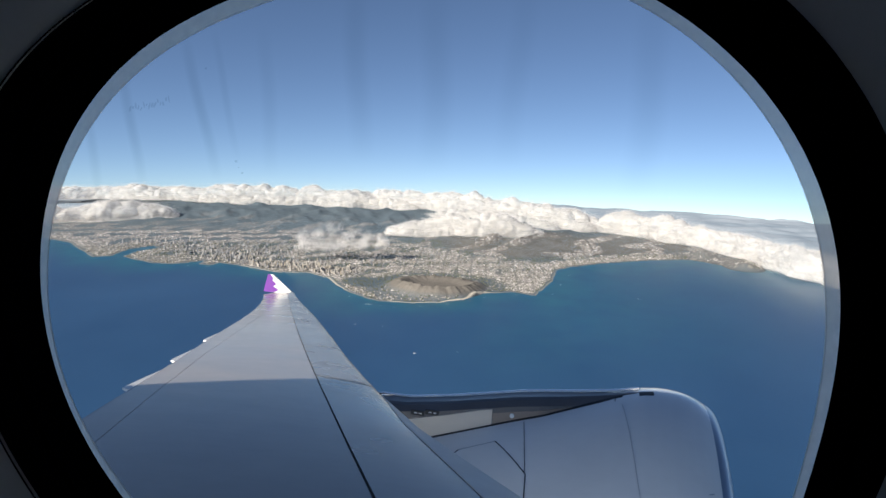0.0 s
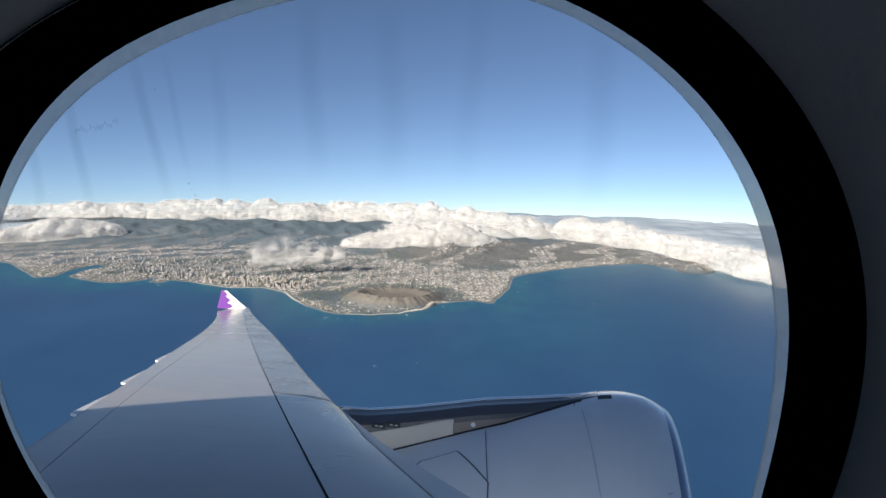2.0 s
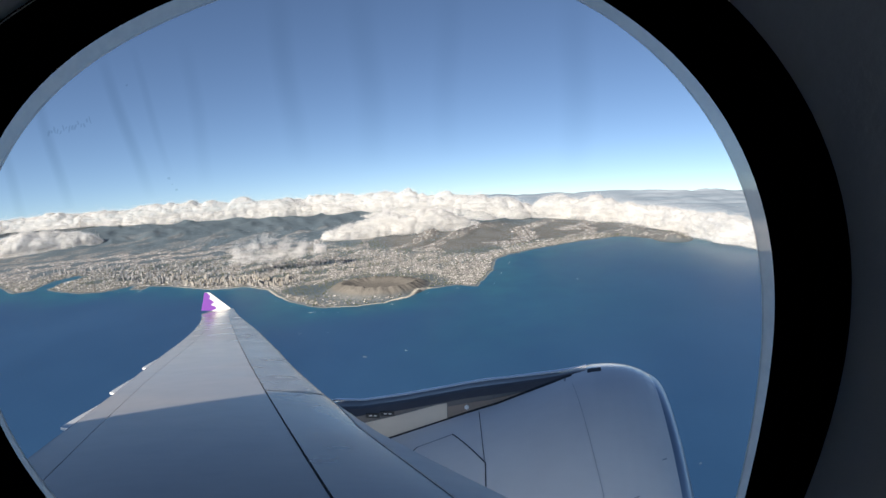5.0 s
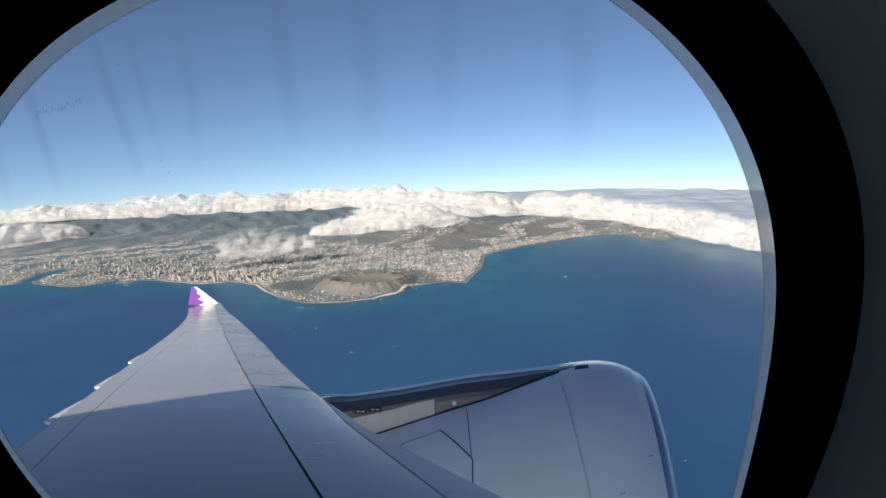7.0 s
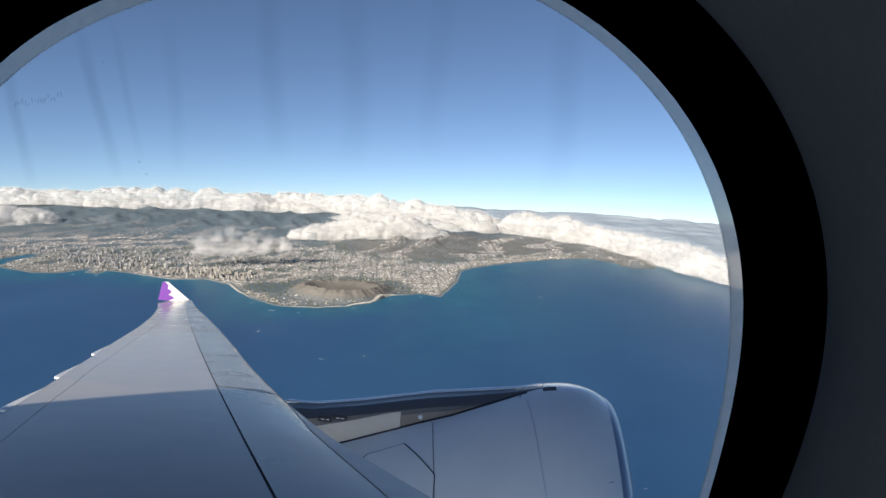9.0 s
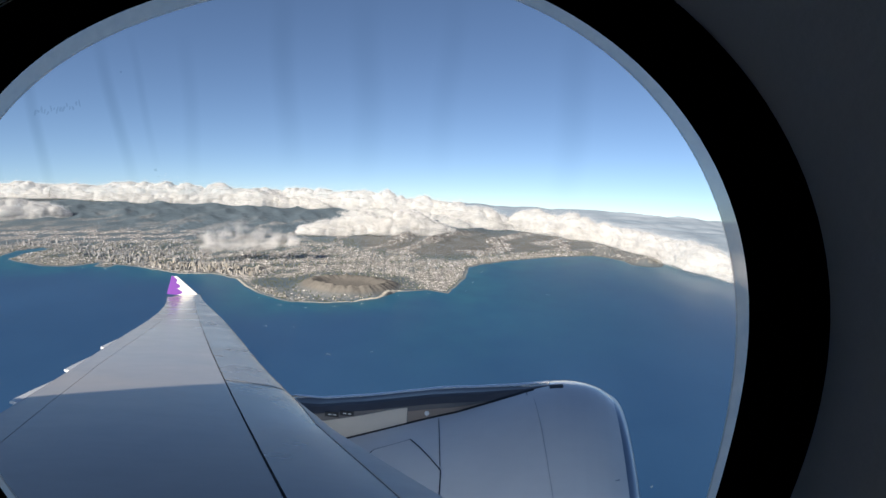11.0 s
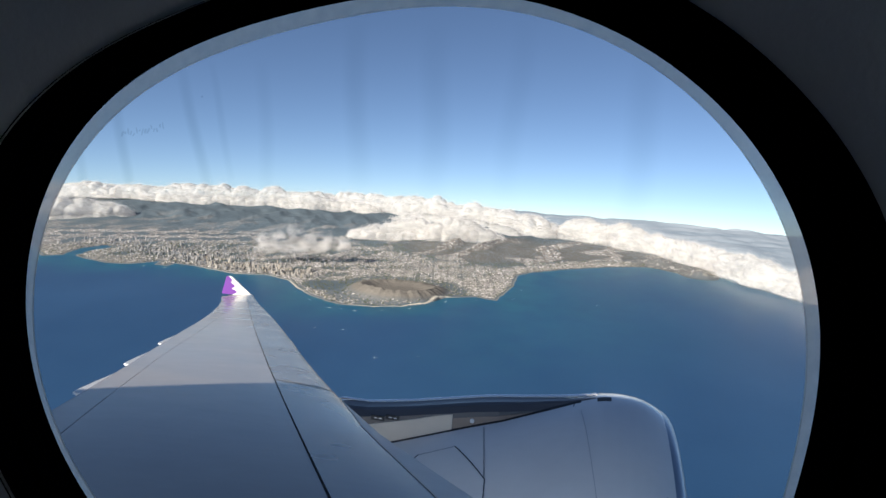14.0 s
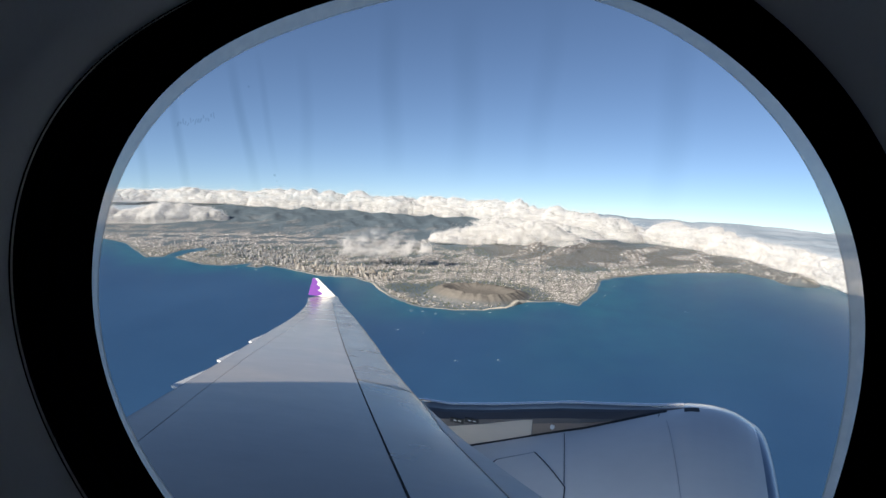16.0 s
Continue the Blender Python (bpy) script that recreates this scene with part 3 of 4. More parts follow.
def terrain(X, Y):
    """Height, and how built-up, how dry and how sandy the ground is."""
    d = seg_dist(X, Y, COAST)
    poly = COAST + BACK
    ins = inside(X, Y, poly)
    db = seg_dist(X, Y, [COAST[-1]] + BACK + [COAST[0]])
    d = np.where(ins, d, -np.minimum(d, db))
    d = d + 5 * wobble(X, Y, 90, 21) * (np.abs(d) < 120)
    e = Y - np.interp(X, [-2600, -1500, -1100, -900, -650, -420, -200, 50, 300], [2800, 2950, 2960, 2860, 2730, 2660, 2800, 3010, 3180])
    ew = e + 80 * wobble(X, Y, 420, 31)
    inland = smooth01(ew, -40, 850)
    ridge = 1 - np.abs(np.sin(X / 75.0 - Y / 230.0 + 1.1 * wobble(X, Y, 500, 9)))
    east = smooth01(X, -1000, -700)
    spur = smooth01(e, -40, 420) * (0.2 + 0.8 * ridge)
    fall = np.where(ins, smooth01(db, 0, 450), 0.0)
    low = 1 - 0.62 * smooth01(X, -520, -160)
    h = np.clip(d, -30, 60) * 0.04 + fall * low * (inland * (48 - 14 * east) + (17 + 17 * east) * spur + (3.5 * wobble(X, Y, 130, 11) + 1.5 * wobble(X, Y, 45, 12)) * smooth01(e, 0, 300))
    dx, dy = X - CRATER[0], Y - CRATER[1]
    c, s = math.cos(0.45), math.sin(0.45)
    u, w = (dx * c + dy * s) / 182, (-dx * s + dy * c) / 165
    r = np.hypot(u, w)
    ang = np.arctan2(w, u)
    rim = np.exp(-((r - 0.70) / 0.20) ** 2) * (19 + 9 * np.cos(ang + 2.2) + 1.2 * np.sin(ang * 19 + 2 * np.sin(ang * 3)) + 0.9 * np.sin(ang * 41 + 2) + 3 * wobble(X, Y, 120, 51)) + np.where(r < 0.7, 4, 0)
    h = h + rim * np.where(ins, 1, 0.0)
    h = h + 26 * np.exp(-(np.hypot(X - 490, Y - 2910) / 42) ** 2) + 30 * np.exp(-(np.hypot(X - 340, Y - 3120) / 55) ** 2)
    dry = np.clip(1.1 - smooth01(r, 0.78, 1.02), 0, 1) * (r < 1.05)
    dry = np.maximum(dry, 0.80 * east * smooth01(e, -40, 120) * (1 - smooth01(e, 420, 750)))
    dry = np.maximum(dry, 0.5 * smooth01(-np.abs(X - 400), -280, -120) * smooth01(Y, 2800, 2900))
    urban = smooth01(d, 4, 25) * (1 - smooth01(ew, -60, 110)) * (1 - np.clip(dry * 1.3, 0, 1))
    bright_spur = smooth01(ridge, 0.30, 0.48) * smooth01(e, -20, 40) * (1 - smooth01(e, 260 + 140 * east, 460 + 180 * east)) * (0.6 + 0.4 * east)
    urban = np.maximum(urban, bright_spur)
    # Less built-up to the west: cloud shadow there put into the ground colour.
    urban *= 1 - 0.35 * smooth01(-X, 1250, 1550)
    urban *= 1 - (0.85 - 0.4 * east) * smooth01(wobble(X, Y, 170, 41), -0.02, 0.36) * smooth01(d, 60, 140)
    urban *= 1 - 0.7 * smooth01(-np.abs(r - 1.15), -0.35, -0.1)
    park = np.exp(-(((X + 850) / 85) ** 2 + ((Y - 2065) / 75) ** 2) ** 2)
    urban *= 1 - 0.95 * np.clip(park * 1.5, 0, 1)
    sand = (1 - smooth01(np.abs(d - 2), 2, 5)) * np.clip(0.35 + smooth01(-np.abs(X + 1120), -300, -180) + smooth01(-np.abs(X + 560), -160, -80), 0, 1)
    return h, d, urban, dry, sand


X, Y = polar(-16, 62, 620, np.concatenate([np.linspace(1780, 2700, 260), np.linspace(2710, 4560, 110)]))
h, d, urban, dry, sand = terrain(X, Y)
M_LAND = mat("island_ground", (0.06, 0.08, 0.04), 0.95, 0, 0.1)
m = M_LAND
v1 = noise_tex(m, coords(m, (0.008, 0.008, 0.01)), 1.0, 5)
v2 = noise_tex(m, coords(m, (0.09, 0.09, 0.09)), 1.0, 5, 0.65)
# Slope greens turned blue-grey: the haze of distance is put into the colour.
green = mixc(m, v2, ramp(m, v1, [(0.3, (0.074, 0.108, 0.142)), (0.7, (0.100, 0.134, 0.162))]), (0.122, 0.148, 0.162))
vor = nd(m, "ShaderNodeTexVoronoi", Scale=1.0, Randomness=0.9)
link(m, coords(m, (0.14, 0.14, 0.0)), vor.inputs["Vector"])
bw = m.node_tree.nodes.new("ShaderNodeSeparateColor")
link(m, vor.outputs["Color"], bw.inputs[0])
town = ramp(m, bw.outputs[0], [(0.0, (0.150, 0.148, 0.145)), (0.35, (0.235, 0.224, 0.215)), (0.6, (0.33, 0.308, 0.292)), (0.85, (0.43, 0.400, 0.378)), (1.0, (0.66, 0.625, 0.60))])
town = mixc(m, ramp(m, v2, [(0.35, (0, 0, 0)), (0.65, (0.55, 0.55, 0.55))]), town, (0.175, 0.178, 0.160))
brown = mixc(m, v2, ramp(m, v1, [(0.35, (0.180, 0.154, 0.134)), (0.65, (0.235, 0.202, 0.176))]), (0.140, 0.138, 0.120))
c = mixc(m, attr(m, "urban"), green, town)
c = mixc(m, attr(m, "dry"), c, brown)
c = mixc(m, attr(m, "sand"), c, (0.62, 0.56, 0.46))
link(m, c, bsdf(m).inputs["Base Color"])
bump(m, v2, 0.55, 3.0)
ground = tagged(sheet_object("ground", X, Y, h, M_LAND, keep=h > -1.5, urban=urban, dry=dry, sand=sand), "island of dry hills, city blocks and green slopes with painted haze tint", "land", kind="structure")

# ---------------------------------------------------------------- town
rng = np.random.default_rng(7)


def ground_at(px, py):
    return terrain(np.array(px, float), np.array(py, float))


def wall_mat(name, base):
    m = mat(name, base, 0.8)
    oi = m.node_tree.nodes.new("ShaderNodeObjectInfo")
    c = mixc(m, oi.outputs["Random"], tuple(k * 0.75 for k in base), tuple(min(0.85, k * 1.15) for k in base))
    w = noise_tex(m, coords(m, (0.3, 0.3, 0.8)), 1.0, 3)
    c = mixc(m, ramp(m, w, [(0.4, (0, 0, 0)), (0.7, (0.35, 0.35, 0.35))]), c, (0.2, 0.19, 0.18))
    link(m, c, bsdf(m).inputs["Base Color"])
    return m


M_TOWER = [wall_mat("tower_cream", (0.50, 0.43, 0.33)), wall_mat("tower_white", (0.55, 0.50, 0.43)), wall_mat("tower_grey", (0.33, 0.31, 0.28))]
M_ROOF = mat("tower_roof", (0.38, 0.36, 0.34), 0.9)
M_GLASS = mat("window_band", (0.20, 0.21, 0.22), 0.3)


def tower(w, dp, hgt, style):
    """A far high-rise: body with window bands set back between floor slabs, and a plant room on the roof."""
    ob = tagged(new("tower_block"), "pale concrete high-rise tower block in the city", "building", "city towers")
    n = max(3, int(hgt / 3))
    rows = []
    for i in range(n + 1):
        z0, z1 = hgt * i / n, hgt * (i + 0.62) / n
        for z, k in ((-6 if i == 0 else z0, 1.0), (z1, 1.0), (z1, 0.92), (hgt * (i + 1) / n, 0.92)):
            rows.append([Vector((sx * w * k / 2, sy * dp * k / 2, z)) for sx, sy in ((-1, -1), (1, -1), (1, 1), (-1, 1))])
    rows = rows[:-2]
    bm, vs = grid_sheet(rows, closed_v=True)
    cap(bm, vs[-1])
    for f in bm.faces:
        c = f.calc_center_median()
        f.material_index = 1 if abs(c.x) < w * 0.47 and abs(c.y) < dp * 0.47 and abs(f.normal.z) < 0.5 and c.z < hgt - 0.1 else 0
    part("wall", out(bm), [M_TOWER[style % 3], M_GLASS], ob)
    bm = bmesh.new()
    box(bm, (0.1 * w, 0, hgt + 1.4), (w * 0.45, dp * 0.5, 2.4))
    part("roof", bm, M_ROOF, ob)
    return ob


PROTO = [tower(3.4 + 1.0 * (i % 4), 3.3 + 0.9 * (i % 3), 4.5 + 1.3 * (i % 8), i) for i in range(12)]
used = set()


def put_tower(x, y, i, turn):
    h, d, u, dr, sa = ground_at([x], [y])
    if d[0] < 14 or h[0] > 26:
        return
    m = pose(x, y, float(h[0]), 0, 0, turn)
    if i not in used:
        used.add(i)
        PROTO[i].matrix_basis = m
    else:
        copy_thing(PROTO[i], m)


for (cx, cy, sx, sy, n, tall) in ((-1180, 2190, 150, 50, 165, 1), (-1000, 2185, 55, 40, 48, 1), (-1390, 2260, 120, 70, 30, 0), (-900, 2420, 200, 110, 16, 0)):
    for _ in range(n):
        x, y = cx + sx * rng.uniform(-1.3, 1.3), cy + sy * rng.normal() * 0.8
        if tall and y < 2125:
            y = 2125 + rng.uniform(0, 30)
        put_tower(x, y, int(rng.integers(4, 12) if tall or rng.random() < 0.3 else rng.integers(0, 7)), rng.uniform(0, 90))
for i in range(12):
    if i not in used:
        put_tower(-1250 + 15 * i, 2250, i, 20)

for x, y, i, a in ((-884, 1985, 1, 30), (-868, 1974, 2, 40), (-850, 1960, 0, 35), (-832, 1942, 1, 35), (-808, 1915, 8, 30), (-786, 1900, 0, 30), (-748, 1886, 1, 10), (-215, 2600, 3, 20), (-228, 2590, 0, 20)):
    put_tower(x, y, i, a)

# ---- mid-rise blocks of the far districts, too many and small to tell apart
def blocks(cx, cy, sx, sy, n):
    x, y = cx + sx * rng.uniform(-1.4, 1.4, n), cy + sy * rng.normal(size=n) * 0.8
    h, d = ground_at(x, y)[:2]
    ok = (d > 14) & (h < 26)
    return x[ok], y[ok], h[ok]


spots = [blocks(*c) for c in ((-1390, 2260, 120, 70, 60), (-1620, 2290, 130, 60, 130), (-1300, 2420, 260, 110, 120), (-1850, 2420, 200, 90, 90))]
bx, by, bh = [np.concatenate([p[j] for p in spots]) for j in range(3)]
k = len(bx)
half = np.stack([rng.uniform(1.6, 3.6, k), rng.uniform(1.5, 3.0, k), rng.uniform(3.0, 13.0, k)], 1)
unit = np.array([(-1, -1), (1, -1), (1, 1), (-1, 1)], float)
turn = rng.uniform(0, 1.5, k)
verts, faces = [], []
for i in range(k):
    ca, sa = math.cos(turn[i]), math.sin(turn[i])
    o = len(verts)
    for f, z in ((1.0, -3.0), (1.0, half[i, 2]), (0.55, half[i, 2]), (0.55, half[i, 2] + 1.6)):
        for ux, uy in unit * half[i, :2] * f:
            verts.append((bx[i] + ux * ca - uy * sa, by[i] + ux * sa + uy * ca, bh[i] + z))
    for r in (0, 4, 8):
        faces += [(o + r + j, o + r + (j + 1) % 4, o + r + 4 + (j + 1) % 4, o + r + 4 + j) for j in range(4)]
    faces.append((o + 12, o + 13, o + 14, o + 15))
M_BLOCK = mat("mid_rise", (0.5, 0.48, 0.45), 0.85)
g = M_BLOCK.node_tree.nodes.new("ShaderNodeNewGeometry")
# Dimmer, cooler walls: the cloud shadow over these districts put into their colour.
walls = ramp(M_BLOCK, g.outputs["Random Per Island"], [(0.0, (0.16, 0.17, 0.19)), (0.6, (0.29, 0.285, 0.28)), (1.0, (0.52, 0.50, 0.48))])
floors = nd(M_BLOCK, "ShaderNodeTexWave", Scale=0.33)
floors.bands_direction = "Z"
link(M_BLOCK, coords(M_BLOCK), floors.inputs["Vector"])
link(M_BLOCK, mixc(M_BLOCK, ramp(M_BLOCK, floors.outputs["Fac"], [(0.45, (0, 0, 0)), (0.6, (0.45, 0.45, 0.45))]), walls, (0.20, 0.21, 0.22)), bsdf(M_BLOCK).inputs["Base Color"])
me = bpy.data.meshes.new("city_blocks")
me.from_pydata(verts, [], faces)
me.materials.append(M_BLOCK)
tagged(new("city_blocks", me), "hundreds of pale mid-rise blocks of the far districts", "buildings", kind="stuff")

# ---- low houses
M_HOUSE = mat("house", (0.4, 0.37, 0.33), 0.9)
g = M_HOUSE.node_tree.nodes.new("ShaderNodeNewGeometry")
link(M_HOUSE, ramp(M_HOUSE, g.outputs["Random Per Island"], [(0.0, (0.18, 0.168, 0.16)), (0.45, (0.29, 0.268, 0.252)), (0.85, (0.46, 0.428, 0.40)), (1.0, (0.80, 0.77, 0.74))]), bsdf(M_HOUSE).inputs["Base Color"])
N = 160000
az = np.radians(rng.uniform(-12, 56, N))
rr = np.sqrt(rng.uniform(1800 ** 2, 3500 ** 2, N))
hx, hy = -np.sin(az) * rr, np.cos(az) * rr
hh, hd, hu, hdr, hs = terrain(hx, hy)
pick = (hd > 10) & (hu > rng.uniform(0.15, 1.0, N)) & (np.sin(hx / 9.0 + hy / 40.0) > -0.9) & (np.sin(hy / 13.0 - hx / 60.0) > -0.93)
hx, hy, hh = hx[pick][:44000], hy[pick][:44000], hh[pick][:44000]
cube = np.array([(-1, -1, -0.6), (1, -1, -0.6), (1, 1, -0.6), (-1, 1, -0.6), (-1, -1, 1), (1, -1, 1), (1, 1, 1), (-1, 1, 1), (-0.75, 0, 1.7), (0.75, 0, 1.7)], float)
quads = [(0, 1, 5, 4), (1, 2, 6, 5), (2, 3, 7, 6), (3, 0, 4, 7), (4, 5, 9, 8), (6, 7, 8, 9)]
tris = [(5, 6, 9), (7, 4, 8)]
k = len(hx)
ang = 0.35 + 0.25 * np.round(rng.uniform(-1, 1, k))
sc = np.stack([rng.uniform(1.3, 2.7, k), rng.uniform(1.1, 2.0, k), rng.uniform(0.6, 1.1, k)], 1)
big = rng.random(k) < 0.04
sc[big] *= np.array([2.4, 2.2, 1.6])
P = cube[None] * sc[:, None]
ca, sa = np.cos(ang)[:, None], np.sin(ang)[:, None]
px = P[..., 0] * ca - P[..., 1] * sa + hx[:, None]
py = P[..., 0] * sa + P[..., 1] * ca + hy[:, None]
pz = P[..., 2] + hh[:, None]
verts = np.stack([px, py, pz], -1).reshape(-1, 3)
faces = []
for i in range(k):
    o = i * 10
    faces += [(a + o, b + o, c + o, e + o) for a, b, c, e in quads] + [(a + o, b + o, c + o) for a, b, c in tris]
me = bpy.data.meshes.new("houses")
me.from_pydata(verts.tolist(), [], faces)
me.materials.append(M_HOUSE)
tagged(new("houses", me), "thousands of small pale houses spread over the plain", "houses", kind="stuff")

# ---- trees among the houses, too small and many to count
M_TREE = mat("far_tree", (0.06, 0.08, 0.045), 0.95, 0, 0.1)
g = M_TREE.node_tree.nodes.new("ShaderNodeNewGeometry")
# Greens lifted: the paleness of distance haze is put into the tree colour.
link(M_TREE, ramp(M_TREE, g.outputs["Random Per Island"], [(0.0, (0.085, 0.098, 0.068)), (0.6, (0.120, 0.130, 0.090)), (1.0, (0.16, 0.155, 0.108))]), bsdf(M_TREE).inputs["Base Color"])
N = 90000
az = np.radians(rng.uniform(-12, 56, N))
rr = np.sqrt(rng.uniform(1800 ** 2, 3100 ** 2, N))
tx, ty = -np.sin(az) * rr, np.cos(az) * rr
th, td, tu, tdr, ts_ = terrain(tx, ty)
near = np.hypot((tx + 600) / 290, (ty - 2060) / 260) < 1
pick = (td > 9) & (tdr < 0.5) & (rng.random(N) < np.where(near, 0.6, np.clip(0.75 - 0.45 * tu, 0, 1))) & (th < 13)
tx, ty, th = tx[pick][:8500], ty[pick][:8500], th[pick][:8500]
k = len(tx)
octa = np.array([(1, 0, 0), (0, 1, 0), (-1, 0, 0), (0, -1, 0), (0, 0, 1), (0, 0, -0.6)], float)
P = octa[None] * rng.uniform(0.7, 1.3, (k, 6, 1)) * (rng.uniform(1.2, 3.0, k))[:, None, None]
P += np.stack([tx, ty, th + 1.0], 1)[:, None]
tri = np.array([(0, 1, 4), (1, 2, 4), (2, 3, 4), (3, 0, 4), (1, 0, 5), (2, 1, 5), (3, 2, 5), (0, 3, 5)])
me = bpy.data.meshes.new("trees")
me.from_pydata(P.reshape(-1, 3).tolist(), [], (tri[None] + 6 * np.arange(k)[:, None, None]).reshape(-1, 3).tolist())
me.materials.append(M_TREE)
tagged(new("trees", me), "dark green trees scattered among the houses", "trees", kind="stuff")

# ---------------------------------------------------------------- clouds
def cloud_mat(name, base, thin, thick):
    """White droplets: light sinks in, some passes, and thin places let the view through."""
    m = mat(name, base, 1.0, 0, 0.0)
    b = bsdf(m)
    b.inputs["Subsurface Weight"].default_value = 1.0
    b.inputs["Subsurface Radius"].default_value = (1.0, 1.0, 1.0)
    b.inputs["Subsurface Scale"].default_value = 12.0
    tl = nd(m, "ShaderNodeBsdfTranslucent", Color=(*base, 1))
    mx = nd(m, "ShaderNodeMixShader", Fac=0.54)
    link(m, b.outputs[0], mx.inputs[1])
    link(m, tl.outputs[0], mx.inputs[2])
    tp = nd(m, "ShaderNodeBsdfTransparent")
    gaps = nd(m, "ShaderNodeMapRange", **{"From Min": 0.35, "From Max": 0.65, "To Min": thick, "To Max": thin})
    link(m, noise_tex(m, coords(m, (0.012, 0.012, 0.03)), 1.0, 5, 0.6), gaps.inputs["Value"])
    mt = m.node_tree.nodes.new("ShaderNodeMixShader")
    link(m, gaps.outputs[0], mt.inputs[0])
    link(m, mx.outputs[0], mt.inputs[1])
    link(m, tp.outputs[0], mt.inputs[2])
    link(m, mt.outputs[0], m.node_tree.nodes["Material Output"].inputs[0])
    return m


M_CLOUD = cloud_mat("cloud", (0.925, 0.895, 0.855), 0.50, 0.16)

M_MIST = mat("mist", (0.92, 0.90, 0.875), 1.0, 0, 0.0)
tl = nd(M_MIST, "ShaderNodeBsdfTranslucent", Color=(0.92, 0.90, 0.875, 1))
cm = nd(M_MIST, "ShaderNodeMixShader", Fac=0.5)
link(M_MIST, bsdf(M_MIST).outputs[0], cm.inputs[1])
link(M_MIST, tl.outputs[0], cm.inputs[2])
link(M_MIST, cm.outputs[0], M_MIST.node_tree.nodes["Material Output"].inputs[0])



def value_noise(p, seed):
    """Smooth three-dimensional noise on a lattice, from -1 to 1."""
    i = np.floor(p).astype(np.int64)
    f = p - i
    u = f * f * f * (f * (f * 6 - 15) + 10)
    total = np.zeros(p.shape[:-1])
    for dx in (0, 1):
        for dy in (0, 1):
            for dz in (0, 1):
                h = (i[..., 0] + dx) * 374761393 + (i[..., 1] + dy) * 668265263 + (i[..., 2] + dz) * 1274126177 + seed * 974711
                h = (h ^ (h >> 13)) * 1103515245 & 0x7FFFFFFF
                h = (h ^ (h >> 15)) * 12345677 & 0x7FFFFFFF
                w = (u[..., 0] if dx else 1 - u[..., 0]) * (u[..., 1] if dy else 1 - u[..., 1]) * (u[..., 2] if dz else 1 - u[..., 2])
                total += w * (h / 0x3FFFFFFF - 1)
    return total


def flakes(name, P, size, rg, parent, material=None, label="ragged thin edge of mist"):
    """A mist of small loose flakes at the places P."""
    k = len(P)
    a = rg.normal(size=(k, 3, 3))
    a -= a.mean(1)[:, None]
    a /= np.linalg.norm(a, axis=2)[:, :, None]
    V = (P[:, None] + a * (size * rg.uniform(0.5, 1.2, k))[:, None, None] * np.array([1.3, 1.1, 0.8])).reshape(-1, 3)
    me = bpy.data.meshes.new(name)
    me.vertices.add(3 * k)
    me.vertices.foreach_set("co", V.ravel())
    me.loops.add(3 * k)
    me.loops.foreach_set("vertex_index", np.arange(3 * k))
    me.polygons.add(k)
    me.polygons.foreach_set("loop_start", np.arange(0, 3 * k, 3))
    me.update(calc_edges=True)
    me.materials.append(material or M_MIST)
    ob = tagged(new(name, me), label, "haze" if parent is None else "", kind="stuff")
    ob.parent = parent


